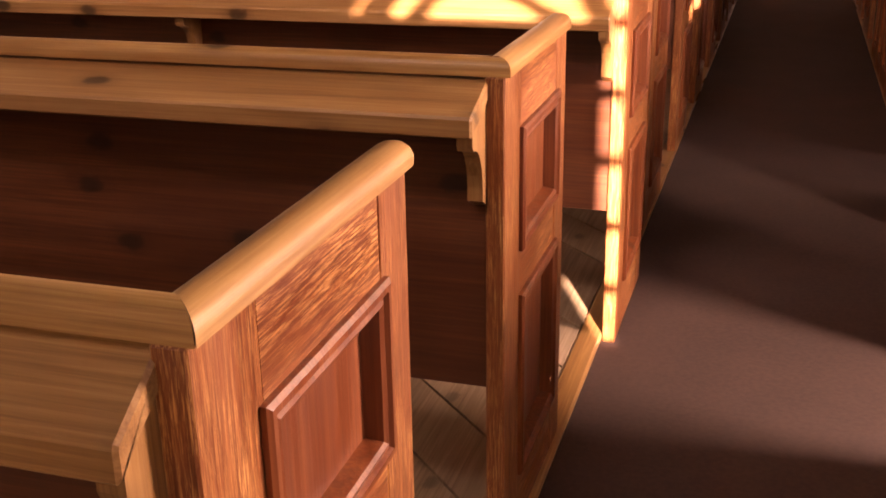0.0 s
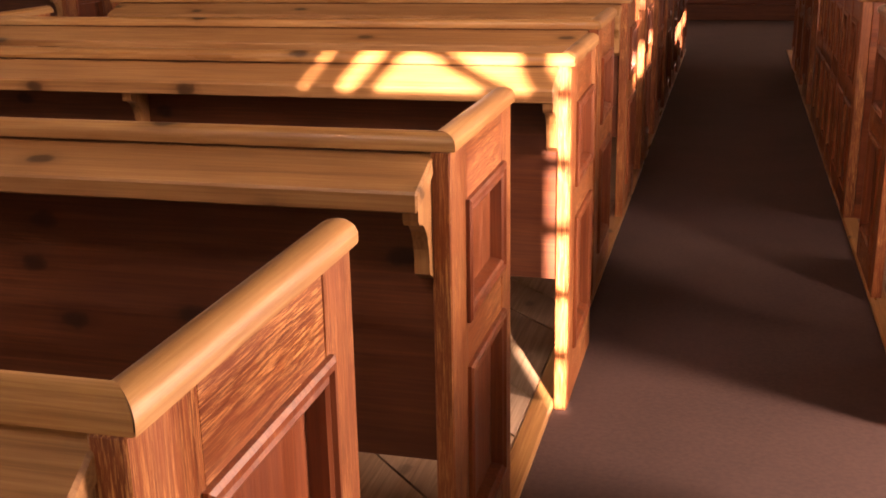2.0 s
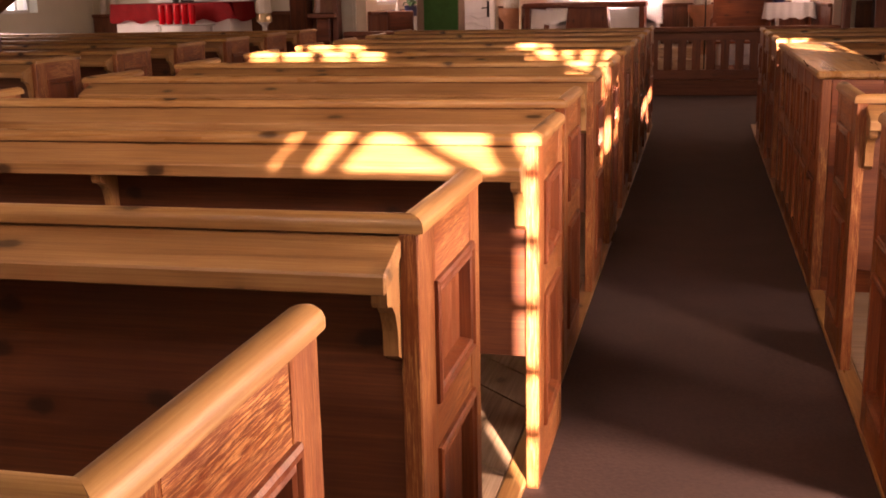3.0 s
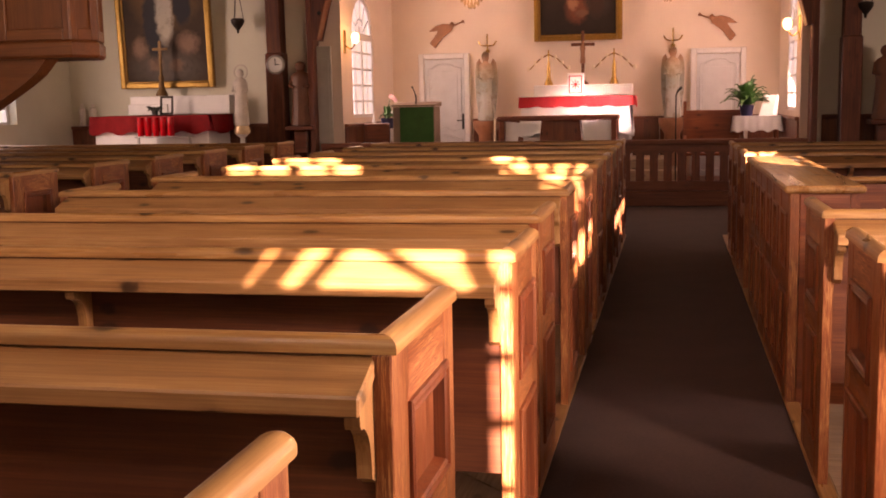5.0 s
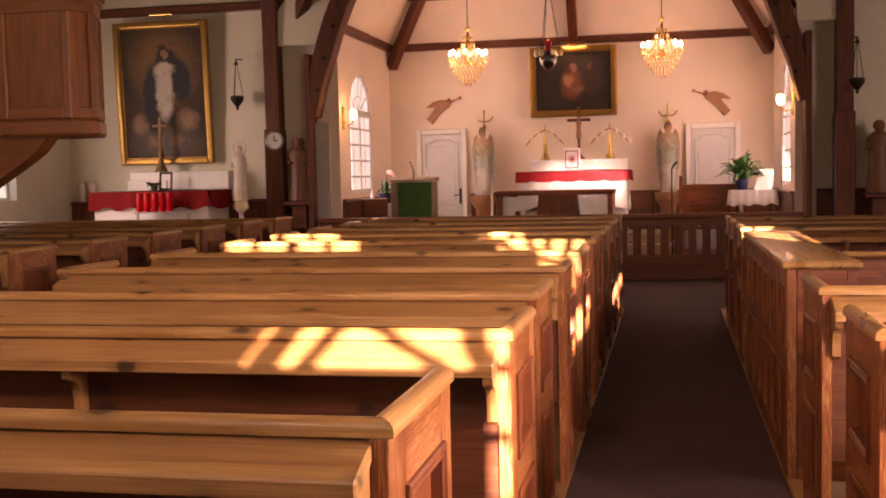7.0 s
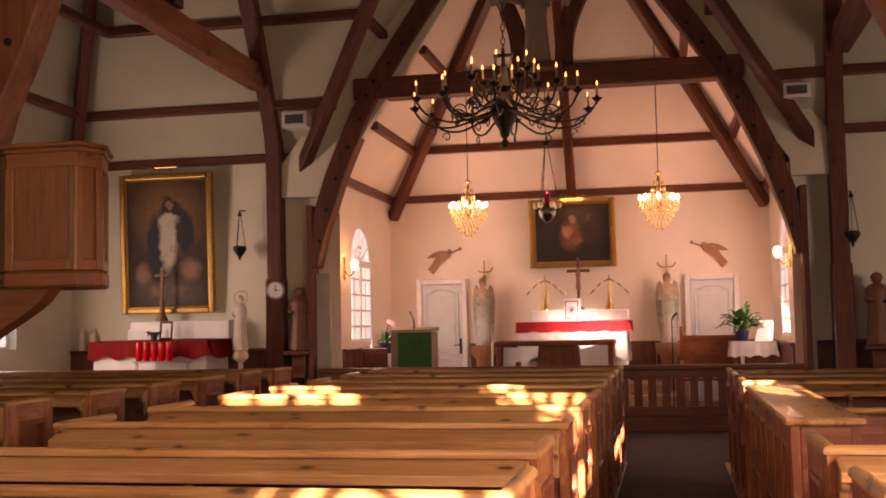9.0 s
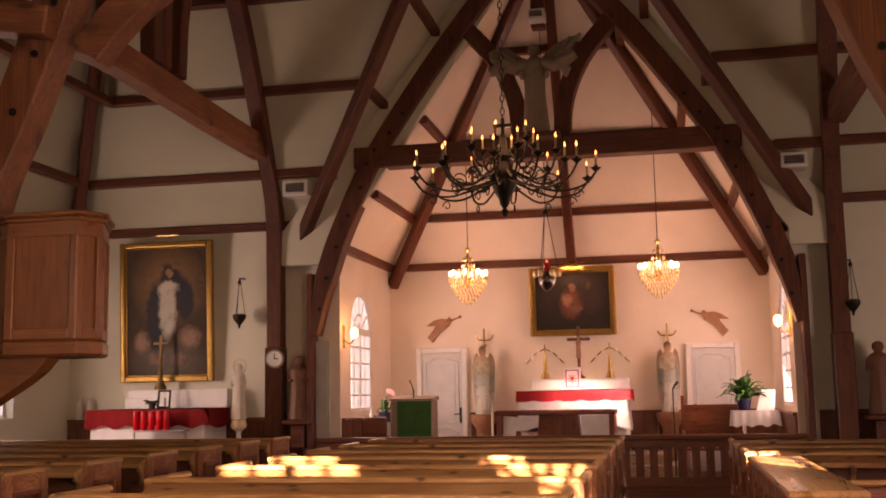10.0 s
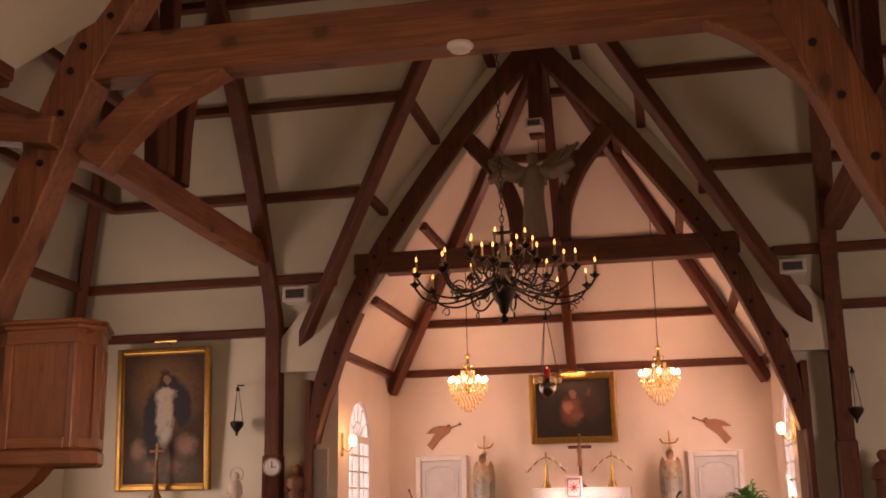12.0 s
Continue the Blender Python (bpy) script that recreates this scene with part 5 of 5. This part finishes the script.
def panel_door(name, x0, x1, top, knob):
    d = thing(name, (x0 + x1) / 2, CH_N - 0.01, CH_FLOOR, "white painted panelled door with curved mouldings", "door", kind="structure")
    w, h = (x1 - x0) / 2, top - CH_FLOOR
    part("door_frame", box(-w, -w + 0.09, -0.085, 0.0, 0, h, 0.012), white_paint, d)
    part("door_frame", box(w - 0.09, w, -0.085, 0.0, 0, h, 0.012), white_paint, d)
    part("door_frame", box(-w + 0.09, w - 0.09, -0.083, 0.0, h - 0.09, h, 0.012), white_paint, d)
    leaf = part("door_leaf", box(-w + 0.098, w - 0.098, -0.035, 0.0, 0.01, h - 0.098, 0.004), door_paint, d)
    p = w - 0.16
    for z0, z1 in ((0.10, 0.72), (0.82, h - 0.18)):
        line = [(-p, -0.038, z0), (-p, -0.038, z1 - 0.07), (-p * 0.7, -0.038, z1 - 0.055), (-p * 0.45, -0.038, z1 - 0.01), (0, -0.038, z1), (p * 0.45, -0.038, z1 - 0.01), (p * 0.7, -0.038, z1 - 0.055), (p, -0.038, z1 - 0.07), (p, -0.038, z0), (p * 0.5, -0.038, z0 - 0.03), (0, -0.038, z0 + 0.02), (-p * 0.5, -0.038, z0 - 0.03), (-p, -0.038, z0)]
        part("moulding", tube(line, 0.017, 6), door_paint, leaf)
        part("field", box(-p + 0.05, p - 0.05, -0.042, -0.030, z0 + 0.06, z1 - 0.11, 0.01), door_paint, leaf)
    kx = knob * (w - 0.13)
    part("handle_plate", box(kx - 0.02, kx + 0.02, -0.046, -0.034, 0.82, 1.08, 0.008), iron, leaf)
    part("handle", tube([(kx, -0.046, 0.97), (kx, -0.09, 0.97), (kx - knob * 0.10, -0.09, 0.965)], 0.010, 6), iron, leaf)


panel_door("door_1", -4.22, -3.34, 2.265, 1)
panel_door("door_2", 0.29, 1.16, 2.235, -1)
whole("door_3", box(-5.02, -4.80, 15.16, 15.19, 0.0, 2.28, 0.008, box(-4.98, -4.84, 15.152, 15.161, 0.3, 2.1, 0.004)), plain("pale_grey_paint", (0.50, 0.50, 0.46), 0.5, vary=0.08), "pale grey narrow door beside the chancel arch", "door", kind="structure")

# altar against the wall, on a platform
whole("altar_platform", box(-3.0, 0.1, 16.85, 18.24, CH_FLOOR, 0.36, 0.012, box(-2.8, -0.1, 17.05, 18.24, 0.36, 0.52, 0.012)), floor_wood["x"], "wooden stepped platform under the altar", "platform", kind="structure")
ma = thing("high_altar", -1.48, 17.60, 0.52, "white high altar with a shelf at its back", "altar")
part("body", box(-0.84, 0.84, -0.28, 0.55, 0.0, 0.97, 0.012), white_paint, ma)
part("gradine", box(-0.72, 0.86, 0.18, 0.55, 0.985, 1.17, 0.012), white_paint, ma, "white altar shelf")
whole("altar_cloth", cloth(-2.38, -0.56, 17.28, 18.1, 1.502, 0.17, 34, red_cloth, 0.012), red_cloth, "red cloth over the high altar", "cloth", smooth=True)
whole("altar_linen", cloth(-2.34, -0.60, 17.25, 17.30, 1.33, 0.42, 30, white_cloth, 0.02), white_cloth, "white linen hanging below the red cloth", "cloth", smooth=True)
tb = thing("icon_panel", -1.50, 17.52, 1.508, "white panel with a red border and a plain red emblem", "altar panel")
part("board", box(-0.135, 0.135, -0.02, 0.02, 0, 0.36, 0.006), white_paint, tb)
rp = plain("red_paint", (0.42, 0.02, 0.02), 0.5)
for q in ((-0.105, -0.09, 0.04, 0.32), (0.09, 0.105, 0.04, 0.32), (-0.09, 0.09, 0.04, 0.055), (-0.09, 0.09, 0.305, 0.32)):
    part("border", box(q[0], q[1], -0.026, -0.0205, q[2], q[3]), rp, tb)
for k in range(4):
    part("emblem", box(-0.007, 0.007, -0.026, -0.0205, -0.075, 0.075), rp, tb, m=pose(0, 0, 0.18, 0, 45 * k, 0))
cx = thing("altar_crucifix", -1.42, 17.98, 1.69, "dark wooden standing crucifix on the altar shelf", "crucifix")
part("base", turned([(0.0, 0.0), (0.10, 0.0), (0.09, 0.03), (0.04, 0.07), (0.03, 0.14), (0.0, 0.15)], 10), figure_wood, cx, smooth=True)
part("upright", box(-0.025, 0.025, -0.016, 0.016, 0.12, 0.86, 0.006), figure_wood, cx)
part("crossbar", box(-0.19, 0.19, -0.014, 0.014, 0.62, 0.67, 0.006), figure_wood, cx)
part("figure", figure(0.36, 0.09), pale_wood, cx, smooth=True, m=pose(0, -0.045, 0.34))
for x in (-1.98, -0.92):
    cb = thing("candelabrum", x, 17.98, 1.69, "brass branched candlestick with small globes", "candelabrum", "altar candlesticks")
    part("stem", turned([(0.0, 0.0), (0.075, 0.0), (0.07, 0.03), (0.035, 0.12), (0.03, 0.30), (0.012, 0.42), (0.012, 0.56), (0.0, 0.58)], 10), brass, cb, smooth=True)
    for s in (-1, 1):
        part("arm", tube([(0, 0, 0.50), (s * 0.14, 0, 0.43), (s * 0.33, 0, 0.24)], 0.011, 6), brass, cb)
        for k in range(3):
            f = (k + 1) / 3
            part("socket", turned([(0.0, 0.0), (0.022, 0.0), (0.028, 0.03), (0.016, 0.07), (0.0, 0.075)], 8), candle_wax, cb, smooth=True, m=pose(s * 0.33 * f, 0, 0.51 - 0.27 * f))

# communion table with white cloths
ct = thing("altar_table", -1.62, 16.25, CH_FLOOR, "brown wooden altar table on a central pedestal", "table")
part("tabletop", box(-0.90, 0.86, -0.32, 0.32, 0.98, 1.05, 0.012), rust["x"], ct)
part("pedestal", prism([(-0.26, 0.98), (0.30, 0.98), (0.40, 0.0), (-0.36, 0.0)], 0.36, "y", -0.18), rust["z"], ct)
part("leg", box(-0.88, -0.80, -0.28, 0.28, 0.0, 0.98, 0.01), rust["z"], ct)
part("leg", box(0.76, 0.84, -0.28, 0.28, 0.0, 0.98, 0.01), rust["z"], ct)
whole("table_linen", prism([(-2.40, 1.14), (-2.36, 1.14), (-1.92, 1.10), (-1.90, 0.98), (-2.22, 0.92), (-2.25, 0.70), (-2.42, 0.66)], 0.02, "y", 16.02), white_cloth, "white cloth hanging from the altar table", "cloth")
whole("table_linen", prism([(-1.28, 1.10), (-0.88, 1.16), (-0.84, 1.16), (-0.72, 0.66), (-1.24, 0.66)], 0.02, "y", 16.0), white_cloth, "white cloth hanging from the altar table", "cloth")

# lectern with a green cloth, microphone
lc = thing("lectern", -3.78, 15.85, CH_FLOOR, "wooden lectern with a green cloth on its front", "lectern")
lectern_wood = plain("greyed_lectern_wood", (0.24, 0.17, 0.12), 0.5, vary=0.2, size=9)
part("body", box(-0.25, 0.38, -0.20, 0.20, 0.0, 1.22, 0.012), lectern_wood, lc)
part("top", prism([(-0.235, 1.225), (-0.235, 1.25), (0.24, 1.29), (0.24, 1.225)], 0.66, "x", -0.265), lectern_wood, lc)
part("cloth", box(-0.14, 0.37, -0.222, -0.204, 0.35, 1.215, 0.006), green_cloth, lc, "plain green cloth")
part("microphone", tube(curve_points([(0.08, -0.1, 1.26), (0.08, -0.1, 1.38), (0.03, -0.12, 1.52)], 4), 0, 6, None, [0.012] * 5 + [0.008] * 3 + [0.016]), iron, lc)

# statues with candle crosses on pedestals
for x in (-3.03, 0.01):
    whole("painted_statue", figure(1.14, 0.285, True), angel_paint, "pale painted winged figure on a wooden pedestal", "statue", m=pose(x, 18.0, 1.13), smooth=True)
    pd = thing("pedestal", x, 18.0, CH_FLOOR, "wooden pedestal with a round moulded top", "pedestal")
    part("column", turned([(0.22, 0.0), (0.22, 0.06), (0.13, 0.10), (0.13, 0.72), (0.20, 0.82), (0.22, 0.86), (0.22, 0.96), (0.0, 0.96)], 16), pale_wood, pd, smooth=True)
    wc = thing("cross_candlestick", x, 18.22, 2.25, "brass cross-shaped candlestick above the figure", "candlestick")
    part("upright", box(-0.012, 0.012, -0.012, 0.012, -0.05, 0.32, 0.004), brass, wc)
    part("arm", tube(curve_points([(-0.15, 0, 0.20), (-0.10, 0, 0.13), (0, 0, 0.12), (0.10, 0, 0.13), (0.15, 0, 0.20)], 3), 0.012, 6), brass, wc)
    part("bracket", box(-0.03, 0.03, 0.0, 0.075, 0.0, 0.06), brass, wc)
whole("tall_candle", turned([(0.05, 0), (0.05, 0.02), (0.02, 0.03), (0.02, 1.0), (0.0, 1.02)], 10), candle_wax, "tall white candle on a floor stand", "candle", m=pose(-2.82, 17.6, CH_FLOOR), smooth=True)
mc = thing("microphone_stand", 0.06, 16.4, CH_FLOOR, "thin black microphone stand", "microphone stand")
part("pole", tube([(0, 0, 0.02), (0, 0, 1.32)], 0.010, 6), iron, mc)
part("foot", turned([(0.14, 0.0), (0.14, 0.02), (0.02, 0.04), (0.0, 0.04)], 14), iron, mc)
part("microphone", tube([(0, 0, 1.32), (0.03, -0.05, 1.38), (0.07, -0.12, 1.42)], 0, 6, None, [0.01, 0.016, 0.024]), iron, mc)

# flat wooden trumpet angels on the wall
for x, z, s in ((-3.72, 2.62, 1), (0.70, 2.60, -1)):
    bm = prism([(s * a, b) for a, b in ((-0.34, -0.20), (-0.24, -0.30), (-0.10, -0.10), (0.02, -0.01), (0.10, 0.03), (0.12, 0.10), (0.03, 0.15), (-0.08, 0.16), (-0.22, 0.12), (-0.36, 0.02), (-0.28, 0.02), (-0.16, 0.04), (-0.20, -0.02))], 0.05, "y", -0.055, None, 0.01)
    tube([(s * 0.08, -0.03, 0.10), (s * 0.27, -0.035, 0.17), (s * 0.33, -0.035, 0.20)], 0, 7, bm, [0.02, 0.012, 0.035])
    turned([(0.0, 0.07), (0.05, 0.10), (0.06, 0.14), (0.0, 0.20)], 8, bm, s * 0.09, -0.03)
    whole("wooden_angel", bm, pale_wood, "flat carved wooden angel blowing a trumpet on the wall", "wall carving", m=pose(x, 18.29, z) @ Matrix.Diagonal((0.88, 1, 0.88, 1)))

# crystal chandeliers
for x in (-3.03, -0.07):
    c = thing("crystal_chandelier", x, 16.8, 2.88, "small crystal chandelier with glowing bulbs", "chandelier", "crystal chandeliers")
    part("cord", tube([(0, 0, 0.9), (0, 0, 3.1)], 0.007, 5), iron, c)
    part("stem", turned([(0.0, 0.25), (0.03, 0.27), (0.05, 0.36), (0.02, 0.44), (0.05, 0.52), (0.02, 0.62), (0.035, 0.72), (0.012, 0.82), (0.05, 0.86), (0.012, 0.90), (0.0, 0.96)], 10), brass, c, smooth=True)
    for k in range(8):
        a = math.pi * k / 4
        ca, sa = math.cos(a), math.sin(a)
        part("arm", tube(curve_points([(0.03 * ca, 0.03 * sa, 0.34), (0.16 * ca, 0.16 * sa, 0.30), (0.27 * ca, 0.27 * sa, 0.38), (0.28 * ca, 0.28 * sa, 0.44)], 3), 0.008, 5), brass, c)
        part("bulb", turned([(0.0, 0.0), (0.022, 0.010), (0.030, 0.032), (0.018, 0.06), (0.0, 0.085)], 8), bulb, c, smooth=True, m=pose(0.28 * ca, 0.28 * sa, 0.45))
    drops = bmesh.new()
    for ring, (r, z, n) in enumerate(((0.30, 0.40, 30), (0.28, 0.33, 30), (0.24, 0.26, 26), (0.20, 0.20, 22), (0.16, 0.14, 18), (0.11, 0.08, 12), (0.05, 0.03, 7), (0.10, 0.62, 12), (0.16, 0.54, 18), (0.20, 0.48, 20), (0.07, 0.72, 10))):
        for k in range(n):
            a = 2 * math.pi * (k + 0.5 * (ring % 2)) / n
            q = random.uniform(0.8, 1.2)
            turned([(0.0, z - 0.055 * q), (0.016, z - 0.018), (0.010, z + 0.014), (0.0, z + 0.024)], 5, drops, r * math.cos(a), r * math.sin(a))
    tagged(part("crystal_fringe", drops, crystal, c, "glittering crystal drops"), kind="stuff")
    lamp("chandelier_light", "POINT", Matrix.Translation((x, 16.8, 3.28)), 0.8, WARM, radius=0.22)

# hanging sanctuary lamp
sl = thing("sanctuary_lamp", -1.65, 15.6, 2.93, "silver sanctuary lamp with a red glass on chains", "sanctuary lamp")
part("bowl", turned([(0.0, 0.0), (0.03, 0.01), (0.08, 0.05), (0.12, 0.11), (0.13, 0.18), (0.10, 0.23), (0.06, 0.28), (0.0, 0.28)], 16), plain("tarnished_silver", (0.20, 0.19, 0.17), 0.25, 0.95, vary=0.4, size=18), sl, smooth=True)
for k in range(6):
    part("cup", turned([(0.0, 0.0), (0.03, 0.01), (0.042, 0.05), (0.036, 0.09), (0.0, 0.09)], 10), crystal, sl, smooth=True, m=pose(0.17 * math.cos(1.05 * k), 0.17 * math.sin(1.05 * k), 0.20))
part("red_glass", turned([(0.0, 0.285), (0.045, 0.285), (0.052, 0.42), (0.0, 0.42)], 12), plain("lamp_red", (0.35, 0.008, 0.01), 0.2), sl, smooth=True)
part("red_flame", turned([(0.0, 0.421), (0.012, 0.43), (0.0, 0.46)], 6), glow("red_lamp_flame", (1.0, 0.10, 0.06), 0.5), sl)
for k in range(3):
    a = 2.1 * k
    part("chain", tube([(0.17 * math.cos(a), 0.17 * math.sin(a), 0.25), (0.02 * math.cos(a), 0.02 * math.sin(a), 1.15)], 0.006, 5), dark_brass, sl)
part("crown", turned([(0.0, 1.12), (0.06, 1.12), (0.03, 1.17), (0.0, 1.20)], 10), dark_brass, sl, smooth=True)
part("cord", tube([(0, 0, 1.18), (0, 0, 4.68)], 0.006, 5), dark_brass, sl)

# wall sconces
for x, s in ((CH_W, 1), (CH_E, -1)):
    w = thing("wall_sconce", x, 15.47, 2.30, "brass wall light with a warm glowing shade", "wall lamp", "wall lights")
    part("plate", box(min(0, s * 0.02), max(0, s * 0.02), -0.04, 0.04, -0.12, 0.22, 0.008), brass, w)
    part("arm", tube(curve_points([(s * 0.02, 0, 0.0), (s * 0.10, 0, -0.06), (s * 0.17, 0, 0.02)], 3), 0.010, 6), brass, w)
    part("shade", turned([(0.02, 0.02), (0.05, 0.05), (0.06, 0.12), (0.04, 0.17), (0.0, 0.18)], 12), sconce_glow, w, smooth=True, m=pose(s * 0.17, 0, 0))
    lamp("sconce_light", "POINT", Matrix.Translation((x + s * 0.30, 15.47, 2.45)), 0.45, (1.0, 0.55, 0.22), radius=0.08)

# plants, small tables and seats


def leafy(n, spread, high, seed, broad=0.035):
    """Arching leaves from one root, each a folded blade of five steps."""
    rnd = random.Random(seed)
    bm = bmesh.new()
    for k in range(n):
        a, e = rnd.uniform(0, 6.28), rnd.uniform(0.25, 1.0)
        out, up, droop = spread * e, high * (1.15 - 0.6 * e) * rnd.uniform(0.75, 1.15), high * rnd.uniform(0.15, 0.6) * e
        ca, sa, w = math.cos(a), math.sin(a), broad * rnd.uniform(0.7, 1.2)
        rows = []
        for j in range(6):
            u = j / 5
            c = Vector((out * u * ca, out * u * sa, up * math.sin(1.7 * u) - droop * u * u))
            q = Vector((-sa, ca, 0)) * w * math.sin(math.pi * min(0.97, 0.08 + 0.9 * u))
            rows.append([bm.verts.new(p) for p in (c - q, c - Vector((0, 0, 0.3 * w)), c + q)])
        for p, q in zip(rows, rows[1:]):
            for i in (0, 1):
                bm.faces.new((p[i], p[i + 1], q[i + 1], q[i]))
    return bm


def potted(x, y, z, spread, high, seed, label, broad=0.035, n=46):
    p = thing("potted_plant", x, y, z, label, "plant")
    part("pot", turned([(0.0, 0.0), (0.08, 0.0), (0.11, 0.16), (0.10, 0.16), (0.09, 0.14), (0.0, 0.14)], 14), plain("dark_blue_pot", (0.03, 0.03, 0.08), 0.3) if seed == 1 else bpy.data.materials["dark_blue_pot"], p, smooth=True)
    part("leaves", leafy(n, spread, high, seed, broad), leaf_green, p, m=pose(0, 0, 0.13))
    return p


def side_table(x, y, top, w, label):
    t = thing("side_table", x, y, CH_FLOOR, label, "table")
    part("tabletop", box(-w, w, -0.22, 0.22, top - 0.03, top, 0.008), rust["x"], t)
    for sx in (-1, 1):
        for sy in (-1, 1):
            part("leg", box(sx * (w - 0.05) - 0.02, sx * (w - 0.05) + 0.02, sy * 0.18 - 0.02, sy * 0.18 + 0.02, 0, top - 0.03, 0.004), rust["z"], t)
    whole("tablecloth", cloth(x - w - 0.01, x + w + 0.01, y - 0.23, y + 0.23, CH_FLOOR + top + 0.008, 0.22, 22, white_cloth, 0.02), white_cloth, "white linen cloth over a small table", "cloth", smooth=True)


side_table(1.25, 17.0, 0.98, 0.33, "small wooden table with a white cloth in the chancel")
potted(1.10, 17.0, 1.16, 0.44, 0.44, 1, "leafy green plant in a dark blue pot", 0.04, 70)
whole("book_stand", prism([(-0.10, 0.0), (0.10, 0.0), (0.16, 0.34), (0.12, 0.36)], 0.30, "x", -0.15), white_cloth, "white open book on a small stand", "book", m=pose(1.40, 16.9, 1.16, 0, 0, -30) @ Matrix.Diagonal((0.7, 0.8, 0.85, 1)))
side_table(-4.42, 16.6, 0.88, 0.22, "small wooden table with a cloth under the window")
orchid = potted(-4.35, 16.56, 1.06, 0.15, 0.30, 2, "small green flowering plant in a dark pot", 0.055, 12)
part("stalk", tube(curve_points([(0, 0, 0.15), (0.02, 0, 0.36), (0.07, -0.02, 0.48), (0.13, -0.02, 0.47)], 3), 0.006, 5), leaf_green, orchid)
pink = plain("pale_pink_petal", (0.62, 0.36, 0.36), 0.6)
for q in ((0.07, 0.49), (0.11, 0.47), (0.14, 0.44)):
    part("flower", turned([(0.0, -0.01), (0.032, 0.0), (0.040, 0.012), (0.0, 0.006)], 7), pink, orchid, m=pose(q[0], -0.03, q[1], 80, 20 * q[0], 0))
whole("bottle", turned([(0.0, 0.0), (0.03, 0.0), (0.032, 0.12), (0.012, 0.17), (0.012, 0.21), (0.0, 0.21)], 10), white_plastic, "small white bottle on the window table", "bottle", m=pose(-4.56, 16.52, 1.06), smooth=True)
for x0, x1 in ((0.20, 1.05),):
    b = thing("wooden_bench", (x0 + x1) / 2, 17.2, CH_FLOOR, "short brown wooden bench with rounded ends", "bench")
    w = (x1 - x0) / 2
    part("backrest", box(-w, w, 0.12, 0.15, 0.40, 1.08, 0.006), rust["x"], b)
    part("seat", box(-w, w, -0.28, 0.12, 0.40, 0.44, 0.006), rust["x"], b)
    for s in (-1, 1):
        part("end", prism([(-0.30, 0.0), (0.18, 0.0), (0.18, 1.10), (0.15, 1.20), (0.10, 1.22), (0.06, 1.18), (0.04, 0.70), (-0.30, 0.62)], 0.05, "x", s * w - 0.025), rust["z"], b)
ch = thing("wooden_chair", -4.42, 16.0, CH_FLOOR, "dark brown wooden chair by the chancel wall", "chair")
part("seat", box(-0.2, 0.2, -0.2, 0.2, 0.42, 0.45, 0.006), dark_wood["x"], ch)
part("backrest", box(-0.2, 0.2, 0.17, 0.2, 0.55, 0.98, 0.01), dark_wood["x"], ch)
for sx in (-0.18, 0.18):
    part("leg", box(sx - 0.02, sx + 0.02, 0.16, 0.20, 0.0, 0.96, 0.004), dark_wood["z"], ch)
    part("leg", box(sx - 0.02, sx + 0.02, -0.2, -0.16, 0.0, 0.42, 0.004), dark_wood["z"], ch)
